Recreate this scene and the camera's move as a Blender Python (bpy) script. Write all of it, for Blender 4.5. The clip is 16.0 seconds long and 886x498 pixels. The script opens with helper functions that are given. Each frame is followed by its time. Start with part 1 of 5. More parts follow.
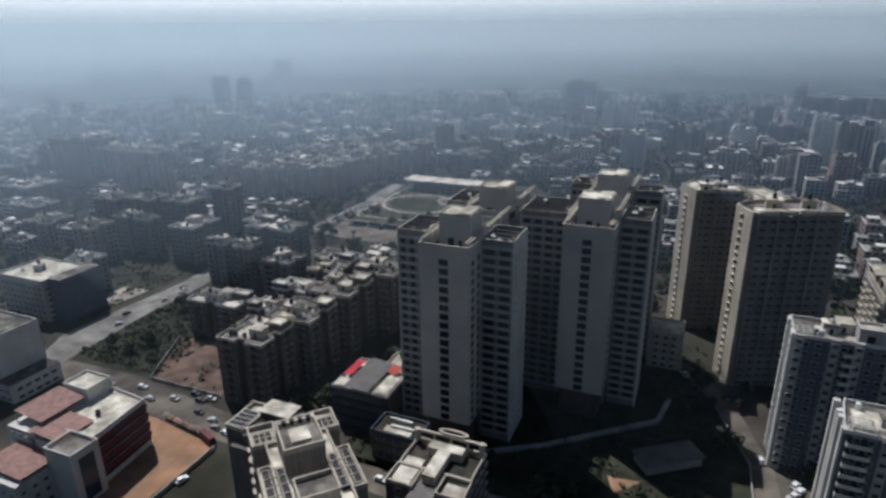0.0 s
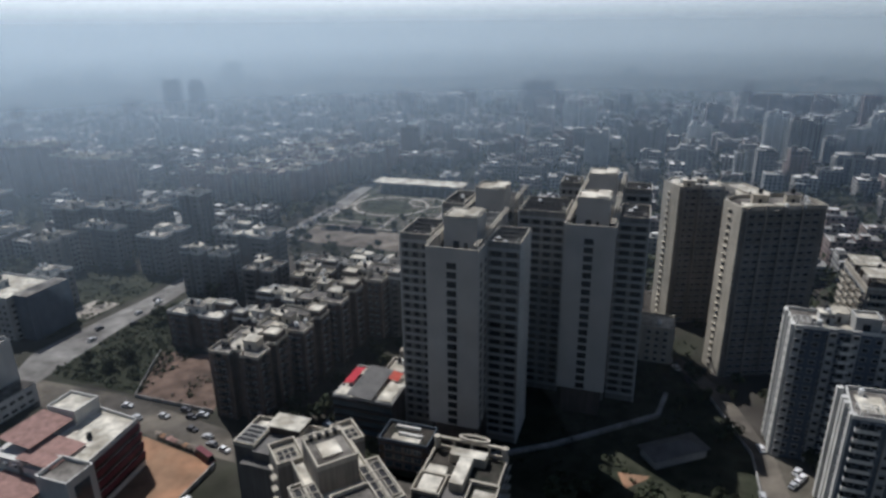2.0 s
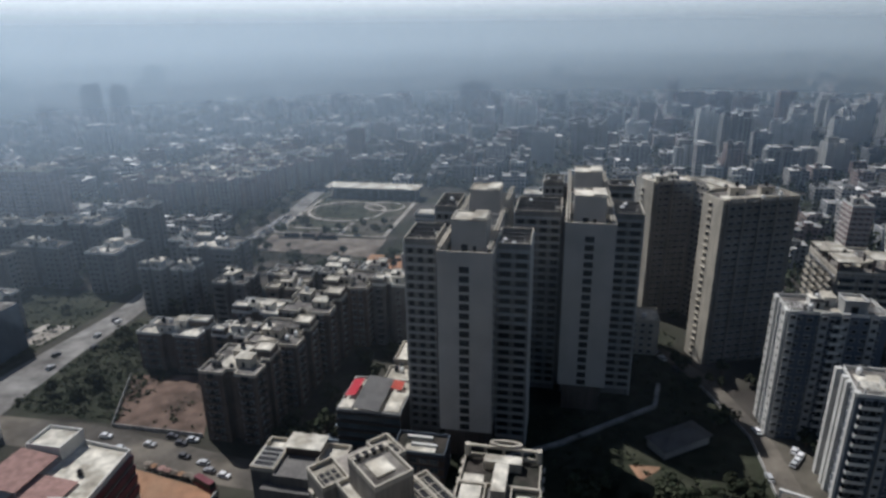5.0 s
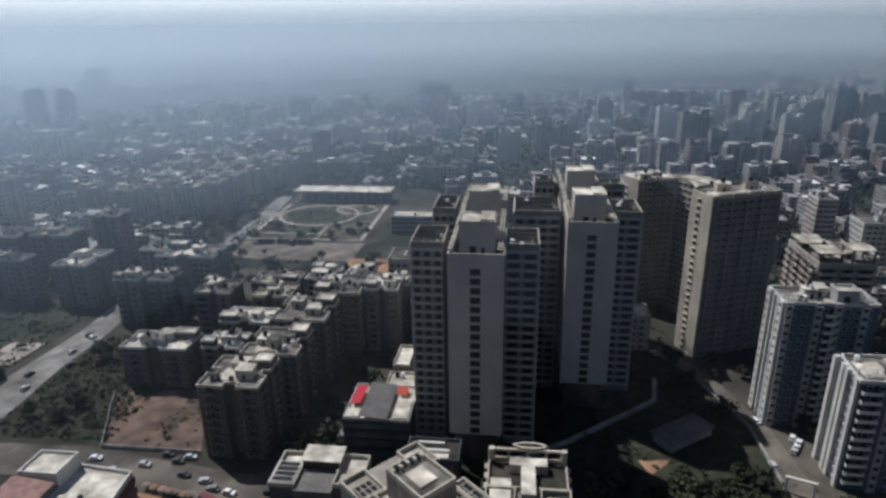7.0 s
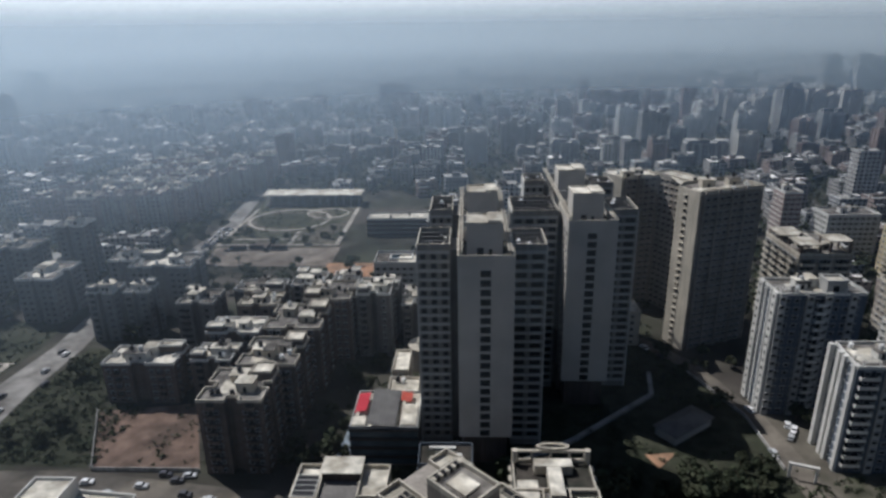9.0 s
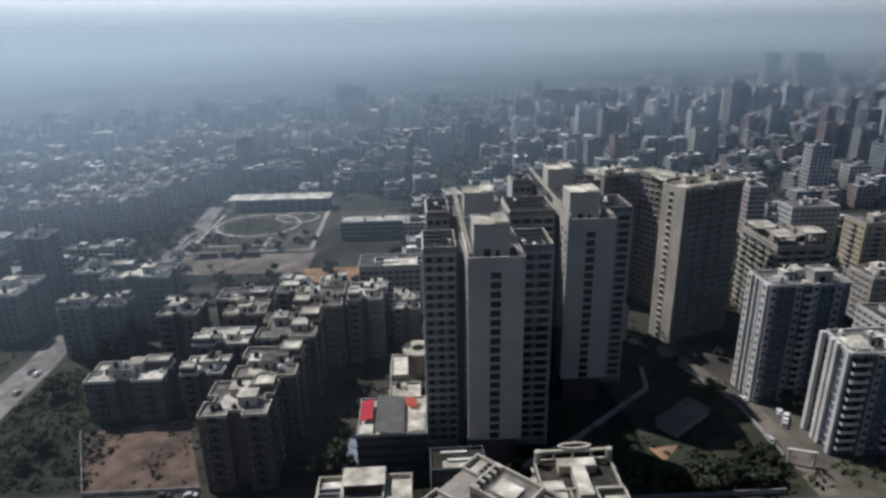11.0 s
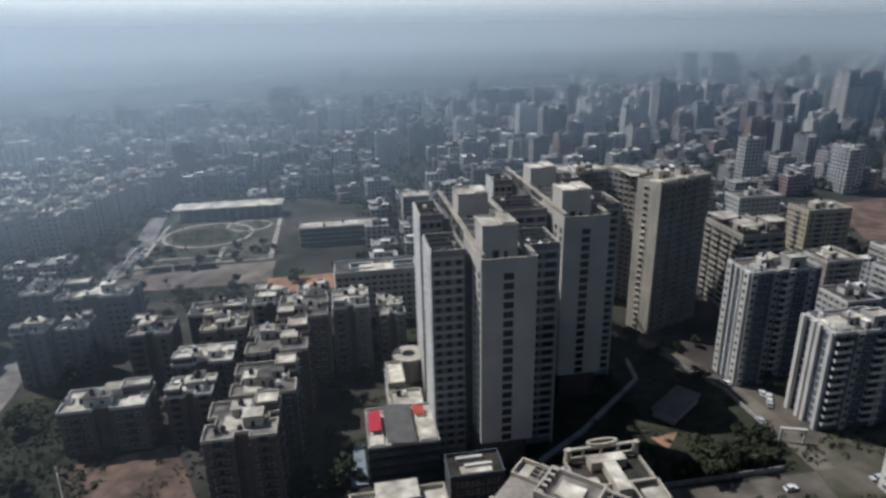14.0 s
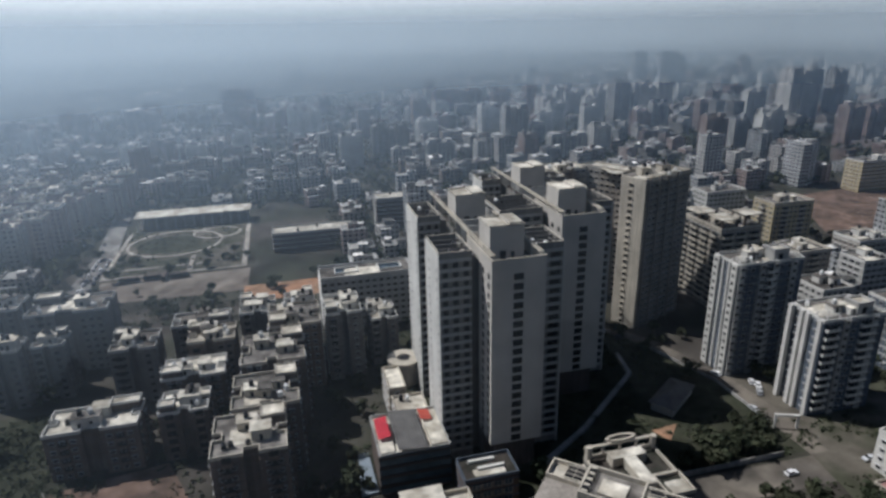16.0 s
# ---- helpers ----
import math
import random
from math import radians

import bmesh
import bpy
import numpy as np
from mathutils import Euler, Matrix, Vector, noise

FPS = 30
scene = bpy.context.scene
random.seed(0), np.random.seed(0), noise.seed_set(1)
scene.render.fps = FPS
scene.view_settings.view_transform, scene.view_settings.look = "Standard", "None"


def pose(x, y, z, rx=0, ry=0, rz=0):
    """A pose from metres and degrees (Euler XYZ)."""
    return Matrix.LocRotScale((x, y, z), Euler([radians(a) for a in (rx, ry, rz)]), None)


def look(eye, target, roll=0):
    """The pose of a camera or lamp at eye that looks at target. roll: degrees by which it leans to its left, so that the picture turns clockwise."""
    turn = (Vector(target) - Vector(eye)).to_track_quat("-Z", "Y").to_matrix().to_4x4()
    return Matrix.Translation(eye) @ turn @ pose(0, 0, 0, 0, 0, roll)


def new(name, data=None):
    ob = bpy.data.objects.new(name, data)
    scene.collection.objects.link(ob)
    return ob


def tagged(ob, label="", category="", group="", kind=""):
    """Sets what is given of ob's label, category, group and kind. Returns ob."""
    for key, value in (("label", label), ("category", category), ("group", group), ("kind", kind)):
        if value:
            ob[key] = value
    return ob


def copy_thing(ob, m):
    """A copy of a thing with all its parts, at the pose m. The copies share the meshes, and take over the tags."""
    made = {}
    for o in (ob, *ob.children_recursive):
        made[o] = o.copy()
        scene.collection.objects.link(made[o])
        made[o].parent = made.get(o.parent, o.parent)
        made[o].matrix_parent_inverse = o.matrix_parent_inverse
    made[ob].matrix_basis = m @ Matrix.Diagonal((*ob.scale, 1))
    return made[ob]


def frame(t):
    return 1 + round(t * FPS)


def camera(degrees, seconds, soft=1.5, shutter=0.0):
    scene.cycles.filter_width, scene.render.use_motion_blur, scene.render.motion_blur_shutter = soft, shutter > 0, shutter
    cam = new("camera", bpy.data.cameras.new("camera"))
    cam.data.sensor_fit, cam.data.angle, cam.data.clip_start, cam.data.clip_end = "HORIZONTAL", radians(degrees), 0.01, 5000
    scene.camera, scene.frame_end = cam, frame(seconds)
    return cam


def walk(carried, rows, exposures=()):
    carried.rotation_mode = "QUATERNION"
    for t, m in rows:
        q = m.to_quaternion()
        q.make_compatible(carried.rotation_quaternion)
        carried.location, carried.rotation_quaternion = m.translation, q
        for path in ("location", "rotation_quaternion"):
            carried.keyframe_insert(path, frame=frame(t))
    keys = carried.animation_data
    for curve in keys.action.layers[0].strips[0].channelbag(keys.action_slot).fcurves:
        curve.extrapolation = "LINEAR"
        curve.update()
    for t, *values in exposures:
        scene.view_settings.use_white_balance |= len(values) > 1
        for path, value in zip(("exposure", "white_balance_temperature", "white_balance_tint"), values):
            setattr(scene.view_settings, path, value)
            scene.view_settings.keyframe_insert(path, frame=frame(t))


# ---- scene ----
cam = camera(70.4, 16.0, soft=2.9)
METRES, EYE, TILT, LEAN, TURN = 130.0, 131.0, 0.0, 0.0, 23.1
ROWS = [
    (0.0, 0.0, 0.0, 0.0, -0.23, -19.55, 0.66),
    (0.5, -0.0312, 0.0049, 0.0002, -1.48, -19.57, 0.68),
    (1.0, -0.0618, 0.0103, 0.0005, -2.65, -19.56, 0.72),
    (1.5, -0.0927, 0.0169, 0.0012, -3.73, -19.56, 0.74),
    (2.0, -0.1232, 0.0239, 0.0014, -4.87, -19.55, 0.78),
    (2.5, -0.1538, 0.0312, 0.0012, -6.07, -19.54, 0.78),
    (3.0, -0.184, 0.0392, 0.0013, -7.25, -19.54, 0.81),
    (3.5, -0.2143, 0.0481, 0.0017, -8.39, -19.55, 0.83),
    (4.0, -0.2438, 0.0571, 0.0017, -9.53, -19.54, 0.86),
    (6.5, -0.392, 0.1124, 0.0013, -15.34, -19.51, 0.92),
    (7.0, -0.4206, 0.1248, 0.0013, -16.41, -19.5, 0.94),
    (7.5, -0.4491, 0.1382, 0.0014, -17.58, -19.52, 0.96),
    (8.0, -0.4771, 0.1518, 0.0014, -18.75, -19.52, 0.97),
    (8.5, -0.5052, 0.1661, 0.0015, -19.9, -19.52, 0.99),
    (9.0, -0.5327, 0.1812, 0.0015, -21.02, -19.52, 1.02),
    (11.5, -0.6676, 0.2636, 0.0042, -26.98, -19.59, 1.1),
    (12.0, -0.6928, 0.2812, 0.0045, -28.17, -19.61, 1.12),
    (12.5, -0.7176, 0.2995, 0.0046, -29.4, -19.61, 1.12),
    (13.0, -0.7424, 0.3178, 0.0047, -30.62, -19.63, 1.13),
    (13.5, -0.7661, 0.3369, 0.0051, -31.77, -19.65, 1.13),
    (14.0, -0.7899, 0.3561, 0.0048, -32.93, -19.64, 1.14),
    (14.5, -0.8134, 0.3762, 0.0052, -34.1, -19.67, 1.16),
    (15.0, -0.8362, 0.3963, 0.0047, -35.27, -19.66, 1.18),
    (15.5, -0.8586, 0.4173, 0.0049, -36.45, -19.67, 1.21),
    (16.0, -0.881, 0.4386, 0.0049, -37.6, -19.67, 1.22),
]
walk(cam, [(t, pose(0, 0, EYE, TILT, LEAN, TURN) @ pose(METRES * x, METRES * y, METRES * z, 90 + pitch, roll, yaw)) for t, x, y, z, yaw, pitch, roll in ROWS], [(0.0, 0.0, 5820, 10), (16.0, 0.0, 5820, 10)])

# ---- world, sun, exposure ----
SUN_YAW, SUN_UP = 54.0, 54.0
toward_sun = Vector((-math.sin(radians(SUN_YAW)) * math.cos(radians(SUN_UP)), math.cos(radians(SUN_YAW)) * math.cos(radians(SUN_UP)), math.sin(radians(SUN_UP))))
world = bpy.data.worlds.new("world")
scene.world = world
world.use_nodes = True
wn, wl = world.node_tree.nodes, world.node_tree.links
sky = wn.new("ShaderNodeTexSky")
sky.sky_type, sky.sun_disc = "NISHITA", False
sky.sun_elevation, sky.sun_rotation = radians(SUN_UP), radians(-SUN_YAW)
sky.altitude, sky.air_density, sky.dust_density, sky.ozone_density = 200, 1.2, 2.0, 3.0
wl.new(sky.outputs[0], wn["Background"].inputs[0])
wn["Background"].inputs[1].default_value = 0.033
sun = new("sun", bpy.data.lights.new("sun", "SUN"))
sun.data.energy, sun.data.angle, sun.data.color = 4.1, radians(0.6), (1.0, 0.93, 0.84)
sun.matrix_world = look(toward_sun * 400, (0, 0, 0))
scene.view_settings.exposure = 0.0


# ---- materials ----
def material(name, color, rough=0.8, vary=0.25, scale=0.25, streak=0.0, each=0.12, metal=0.0, bump=0.15, second=None):
    """A surface with broad stains, fine grain, optional rain streaks and a small shift from object to object."""
    m = bpy.data.materials.new(name)
    m.use_nodes = True
    n, l = m.node_tree.nodes, m.node_tree.links
    bsdf = n["Principled BSDF"]
    geo = n.new("ShaderNodeNewGeometry")
    big = n.new("ShaderNodeTexNoise")
    big.inputs["Scale"].default_value, big.inputs["Detail"].default_value = scale, 5
    l.new(geo.outputs["Position"], big.inputs["Vector"])
    fine = n.new("ShaderNodeTexNoise")
    fine.inputs["Scale"].default_value, fine.inputs["Detail"].default_value = 3.0, 3
    l.new(geo.outputs["Position"], fine.inputs["Vector"])
    ramp = n.new("ShaderNodeMapRange")
    ramp.inputs["From Min"].default_value, ramp.inputs["From Max"].default_value = 0.3, 0.7
    ramp.inputs["To Min"].default_value, ramp.inputs["To Max"].default_value = 1 - vary, 1 + vary * 0.6
    l.new(big.outputs["Fac"], ramp.inputs["Value"])
    grain = n.new("ShaderNodeMapRange")
    grain.inputs["To Min"].default_value, grain.inputs["To Max"].default_value = 1 - vary * 0.5, 1 + vary * 0.5
    l.new(fine.outputs["Fac"], grain.inputs["Value"])
    mul = n.new("ShaderNodeMath")
    mul.operation = "MULTIPLY"
    l.new(ramp.outputs[0], mul.inputs[0])
    l.new(grain.outputs[0], mul.inputs[1])
    value = mul.outputs[0]
    if streak:
        squash = n.new("ShaderNodeMapping")
        squash.inputs["Scale"].default_value = (1.3, 1.3, 0.06)
        l.new(geo.outputs["Position"], squash.inputs["Vector"])
        rain = n.new("ShaderNodeTexNoise")
        rain.inputs["Scale"].default_value, rain.inputs["Detail"].default_value = 1.0, 4
        l.new(squash.outputs[0], rain.inputs["Vector"])
        rr = n.new("ShaderNodeMapRange")
        rr.inputs["From Min"].default_value, rr.inputs["From Max"].default_value = 0.35, 0.65
        rr.inputs["To Min"].default_value, rr.inputs["To Max"].default_value = 1 - streak, 1 + streak * 0.3
        l.new(rain.outputs["Fac"], rr.inputs["Value"])
        more = n.new("ShaderNodeMath")
        more.operation = "MULTIPLY"
        l.new(value, more.inputs[0])
        l.new(rr.outputs[0], more.inputs[1])
        value = more.outputs[0]
    info = n.new("ShaderNodeObjectInfo")
    own = n.new("ShaderNodeMapRange")
    own.inputs["To Min"].default_value, own.inputs["To Max"].default_value = 1 - each, 1 + each
    l.new(info.outputs["Random"], own.inputs["Value"])
    last = n.new("ShaderNodeMath")
    last.operation = "MULTIPLY"
    l.new(value, last.inputs[0])
    l.new(own.outputs[0], last.inputs[1])
    tint = n.new("ShaderNodeMix")
    tint.data_type = "RGBA"
    tint.inputs["A"].default_value = (*color, 1)
    tint.inputs["B"].default_value = (*(second or color), 1)
    mixn = n.new("ShaderNodeTexNoise")
    mixn.inputs["Scale"].default_value, mixn.inputs["Detail"].default_value = scale * 0.37, 4
    l.new(geo.outputs["Position"], mixn.inputs["Vector"])
    sharp = n.new("ShaderNodeMapRange")
    sharp.inputs["From Min"].default_value, sharp.inputs["From Max"].default_value = 0.42, 0.58
    l.new(mixn.outputs["Fac"], sharp.inputs["Value"])
    l.new(sharp.outputs[0], tint.inputs["Factor"])
    scalev = n.new("ShaderNodeVectorMath")
    scalev.operation = "SCALE"
    l.new(tint.outputs["Result"], scalev.inputs[0])
    l.new(last.outputs[0], scalev.inputs["Scale"])
    l.new(scalev.outputs[0], bsdf.inputs["Base Color"])
    bsdf.inputs["Roughness"].default_value, bsdf.inputs["Metallic"].default_value = rough, metal
    bsdf.inputs["Specular IOR Level"].default_value = 0.12 if rough > 0.4 else 0.4
    if bump:
        b = n.new("ShaderNodeBump")
        b.inputs["Strength"].default_value, b.inputs["Distance"].default_value = bump, 0.1
        l.new(fine.outputs["Fac"], b.inputs["Height"])
        l.new(b.outputs[0], bsdf.inputs["Normal"])
    return m


def window_wall(name, color, glass=(0.03, 0.035, 0.04), second=None):
    """Wall of far houses: plaster with rows of dark openings, too small to be told apart."""
    m = material(name, color, 0.85, 0.3, 0.05, 0.2, 0.0, second=second)
    n, l = m.node_tree.nodes, m.node_tree.links
    geo = n.new("ShaderNodeNewGeometry")
    sep = n.new("ShaderNodeSeparateXYZ")
    l.new(geo.outputs["Position"], sep.inputs[0])
    along = n.new("ShaderNodeMath")
    l.new(sep.outputs[0], along.inputs[0])
    l.new(sep.outputs[1], along.inputs[1])

    def opening(source, period, share):
        a, b, c = (n.new("ShaderNodeMath") for _ in range(3))
        a.operation, b.operation, c.operation = "DIVIDE", "FRACT", "LESS_THAN"
        a.inputs[1].default_value, c.inputs[1].default_value = period, share
        l.new(source, a.inputs[0]), l.new(a.outputs[0], b.inputs[0]), l.new(b.outputs[0], c.inputs[0])
        return c.outputs[0]

    tone = n.new("ShaderNodeMapRange")
    tone.inputs["To Min"].default_value, tone.inputs["To Max"].default_value = 0.55, 1.35
    l.new(geo.outputs["Random Per Island"], tone.inputs["Value"])
    both = n.new("ShaderNodeMath")
    both.operation = "MULTIPLY"
    l.new(opening(along.outputs[0], 3.4, 0.55), both.inputs[0])
    l.new(opening(sep.outputs[2], 3.0, 0.5), both.inputs[1])
    bsdf = n["Principled BSDF"]
    old = bsdf.inputs["Base Color"].links[0].from_socket
    mix = n.new("ShaderNodeMix")
    mix.data_type = "RGBA"
    l.new(both.outputs[0], mix.inputs["Factor"])
    toned = n.new("ShaderNodeVectorMath")
    toned.operation = "SCALE"
    l.new(old, toned.inputs[0])
    l.new(tone.outputs[0], toned.inputs["Scale"])
    l.new(toned.outputs[0], mix.inputs["A"])
    mix.inputs["B"].default_value = (*glass, 1)
    l.new(mix.outputs["Result"], bsdf.inputs["Base Color"])
    return m


WHITE = material("white_paint", (0.6, 0.59, 0.555), 0.8, 0.16, 0.12, 0.07, 0.04)
GREYPAINT = material("grey_paint", (0.4, 0.395, 0.375), 0.8, 0.16, 0.12, 0.1, 0.04)
# Next two greys hold painted shade for recesses and wing fronts.
SHADEPAINT = material("shaded_brown_grey_paint", (0.175, 0.166, 0.157), 0.85, 0.2, 0.15, 0.2, 0.06)
WINGPAINT = material("shaded_warm_grey_paint", (0.235, 0.225, 0.21), 0.85, 0.2, 0.15, 0.18, 0.06)
SLAB = material("pale_grey_paint", (0.52, 0.49, 0.445), 0.8, 0.14, 0.12, 0.03, 0.04)
CREAM = material("cream_paint", (0.52, 0.475, 0.395), 0.85, 0.2, 0.12, 0.2, 0.06)
TAN = material("tan_paint", (0.3, 0.272, 0.24), 0.85, 0.22, 0.12, 0.22, 0.08)
PINK = material("dusty_pink_paint", (0.27, 0.205, 0.19), 0.85, 0.25, 0.1, 0.2, 0.15)
BLUEPAINT = material("blue_grey_paint", (0.1, 0.12, 0.15), 0.75, 0.2, 0.12, 0.15, 0.08)
BROWN = material("brown_paint", (0.12, 0.096, 0.084), 0.85, 0.25, 0.15, 0.25, 0.1)
MAROON = material("maroon_paint", (0.15, 0.05, 0.06), 0.7, 0.2, 0.3, 0.15)
CONCRETE = material("bare_concrete", (0.36, 0.35, 0.33), 0.9, 0.35, 0.2, 0.3, 0.1)
ROOF = material("roof_screed", (0.2, 0.186, 0.168), 0.9, 0.55, 0.3, 0.0, 0.28, second=(0.085, 0.077, 0.07))
ROOFWHITE = material("whitewashed_roof", (0.68, 0.64, 0.55), 0.85, 0.4, 0.35, 0.0, 0.18, second=(0.4, 0.365, 0.3))
DARKROOF = material("stained_shaded_roof", (0.06, 0.053, 0.046), 0.95, 0.5, 0.3, 0.0, 0.1, second=(0.035, 0.037, 0.03))
TILEROOF = material("terracotta_sheet_roof", (0.31, 0.19, 0.165), 0.75, 0.3, 0.5, 0.0, 0.08)
REDSHEET = material("bright_red_sheet", (0.42, 0.035, 0.05), 0.5, 0.15, 0.5)
SHEET = material("grey_sheet_roof", (0.13, 0.125, 0.12), 0.5, 0.3, 0.3, 0.0, 0.1, metal=0.2)
TANK = material("black_plastic_tank", (0.022, 0.022, 0.025), 0.5, 0.2)
WHITETANK = material("white_plastic_tank", (0.75, 0.75, 0.73), 0.5, 0.15)
FRAME = material("window_frame", (0.35, 0.35, 0.35), 0.6, 0.1, 0.5, 0, 0.1, bump=0)
GLASS = material("dark_window_glass", (0.016, 0.018, 0.021), 0.3, 0.3, 0.5, 0, 0.5, bump=0)
GLASS.node_tree.nodes["Principled BSDF"].inputs["Specular IOR Level"].default_value = 0.12
BLUEGLASS = material("blue_curtain_glass", (0.03, 0.05, 0.07), 0.15, 0.3, 0.2, 0, 0.3, bump=0)
ASPHALT = material("dusty_asphalt", (0.16, 0.157, 0.15), 0.9, 0.3, 0.12, 0, 0, second=(0.11, 0.107, 0.103))
PALEROAD = material("dusty_concrete_road", (0.165, 0.145, 0.12), 0.9, 0.4, 0.12, 0, 0, second=(0.1, 0.09, 0.078))
LIGHTROAD = material("pale_worn_road", (0.25, 0.24, 0.225), 0.9, 0.4, 0.15, 0, 0, second=(0.16, 0.15, 0.14))
EARTH = material("red_brown_earth", (0.185, 0.128, 0.1), 0.95, 0.5, 0.15, 0, 0, bump=0.4, second=(0.11, 0.08, 0.064))
ORANGE = material("orange_court_earth", (0.34, 0.19, 0.115), 0.95, 0.3, 0.15, 0, 0, bump=0.3, second=(0.27, 0.17, 0.11))
SAND = material("sandy_ground", (0.25, 0.215, 0.18), 0.95, 0.4, 0.1, 0, 0, bump=0.3, second=(0.15, 0.125, 0.105))
GRASS = material("dry_grass", (0.048, 0.05, 0.034), 0.95, 0.4, 0.2, 0, 0, bump=0.5, second=(0.03, 0.034, 0.022))
PATH = material("pale_paving", (0.42, 0.385, 0.335), 0.9, 0.3, 0.2, 0, 0, bump=0.2, second=(0.3, 0.27, 0.235))
PARK = material("dusty_park_ground", (0.12, 0.108, 0.088), 0.95, 0.4, 0.12, 0, 0, bump=0.4, second=(0.062, 0.064, 0.044))
GROUND = material("mixed_city_ground", (0.07, 0.062, 0.054), 0.95, 0.5, 0.05, 0, 0, bump=0.3, second=(0.04, 0.042, 0.03))
MIDTAN = material("shaded_brown_tan_paint", (0.17, 0.137, 0.115), 0.85, 0.25, 0.12, 0.25, 0.1)
LEAF = material("leaves", (0.036, 0.045, 0.026), 0.85, 0.4, 0.4, 0, 0.3, bump=0, second=(0.055, 0.06, 0.036))
BARK = material("bark", (0.12, 0.09, 0.06), 0.9, 0.3, 1.0)
FAR_A = window_wall("far_pale_wall", (0.42, 0.405, 0.385), second=(0.3, 0.285, 0.275))
FAR_B = window_wall("far_pink_wall", (0.3, 0.23, 0.215), second=(0.34, 0.29, 0.26))
FAR_C = window_wall("far_grey_wall", (0.3, 0.31, 0.32), second=(0.4, 0.4, 0.4))
CARPAINT = [material("car_paint_" + n, c, 0.3, 0.05, 1.0, 0, 0.1, bump=0) for n, c in (("white", (0.75, 0.75, 0.75)), ("silver", (0.45, 0.46, 0.47)), ("dark", (0.04, 0.04, 0.05)), ("grey", (0.2, 0.2, 0.21)))]
RUBBER = material("rubber", (0.02, 0.02, 0.02), 0.8, 0.1)


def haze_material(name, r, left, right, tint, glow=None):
    """See-through sheet painted as haze at radius r: clear at the ground, thickening with height, thinning again over
    the horizon; denser towards the sun's side. With glow the sheet emits, brighter to the left.
    """
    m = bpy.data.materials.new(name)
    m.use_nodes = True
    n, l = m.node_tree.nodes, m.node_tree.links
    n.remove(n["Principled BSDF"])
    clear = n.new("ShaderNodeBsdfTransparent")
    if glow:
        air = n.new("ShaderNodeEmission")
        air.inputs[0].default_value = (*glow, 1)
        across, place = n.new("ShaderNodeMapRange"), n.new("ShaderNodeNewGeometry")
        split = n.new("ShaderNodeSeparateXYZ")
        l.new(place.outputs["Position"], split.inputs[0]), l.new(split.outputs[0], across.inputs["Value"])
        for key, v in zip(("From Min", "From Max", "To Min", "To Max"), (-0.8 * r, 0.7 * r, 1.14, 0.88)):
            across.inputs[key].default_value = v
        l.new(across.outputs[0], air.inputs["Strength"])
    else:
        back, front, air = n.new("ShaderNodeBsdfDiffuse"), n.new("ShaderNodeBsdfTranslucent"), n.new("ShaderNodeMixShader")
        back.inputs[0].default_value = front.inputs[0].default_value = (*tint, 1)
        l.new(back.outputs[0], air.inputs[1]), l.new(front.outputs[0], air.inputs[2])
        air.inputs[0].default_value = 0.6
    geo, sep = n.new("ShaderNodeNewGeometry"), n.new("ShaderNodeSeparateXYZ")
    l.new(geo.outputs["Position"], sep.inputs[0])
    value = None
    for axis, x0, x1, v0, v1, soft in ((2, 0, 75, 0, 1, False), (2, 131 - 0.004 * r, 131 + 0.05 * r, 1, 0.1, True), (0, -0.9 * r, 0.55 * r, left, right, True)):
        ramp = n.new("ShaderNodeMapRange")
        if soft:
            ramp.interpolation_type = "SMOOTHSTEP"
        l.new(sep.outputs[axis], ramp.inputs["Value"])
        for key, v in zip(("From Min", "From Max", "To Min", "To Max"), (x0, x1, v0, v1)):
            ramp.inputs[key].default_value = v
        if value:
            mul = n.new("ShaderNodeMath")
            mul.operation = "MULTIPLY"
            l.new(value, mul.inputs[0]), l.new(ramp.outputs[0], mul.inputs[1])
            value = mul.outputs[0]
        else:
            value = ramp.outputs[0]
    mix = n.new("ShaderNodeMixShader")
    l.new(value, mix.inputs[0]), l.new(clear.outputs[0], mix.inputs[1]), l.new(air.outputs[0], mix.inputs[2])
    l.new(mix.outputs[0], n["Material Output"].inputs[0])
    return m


YELLOW = material("pale_yellow_paint", (0.52, 0.43, 0.26), 0.85, 0.2, 0.12, 0.2, 0.06)
PALEBLUE = material("pale_blue_sheet", (0.22, 0.26, 0.3), 0.5, 0.2, 0.3)
FARROOF = material("far_roof", (0.42, 0.41, 0.385), 0.9, 0.3, 0.2, 0.0, 0.0)
fn, fl = FARROOF.node_tree.nodes, FARROOF.node_tree.links
isle, tone, toned = fn.new("ShaderNodeNewGeometry"), fn.new("ShaderNodeMapRange"), fn.new("ShaderNodeVectorMath")
tone.inputs["To Min"].default_value, tone.inputs["To Max"].default_value, toned.operation = 0.16, 2.1, "SCALE"
curve = fn.new("ShaderNodeMath")
curve.operation, curve.inputs[1].default_value = "POWER", 2.2
fl.new(isle.outputs["Random Per Island"], curve.inputs[0]), fl.new(curve.outputs[0], tone.inputs["Value"]), fl.new(tone.outputs[0], toned.inputs["Scale"])
fl.new(fn["Principled BSDF"].inputs["Base Color"].links[0].from_socket, toned.inputs[0]), fl.new(toned.outputs[0], fn["Principled BSDF"].inputs["Base Color"])
ORANGESHEET = material("orange_red_sheet", (0.42, 0.085, 0.06), 0.6, 0.2, 0.4)
METALPOST = material("painted_steel", (0.3, 0.3, 0.3), 0.5, 0.1, 0.5, metal=0.3)


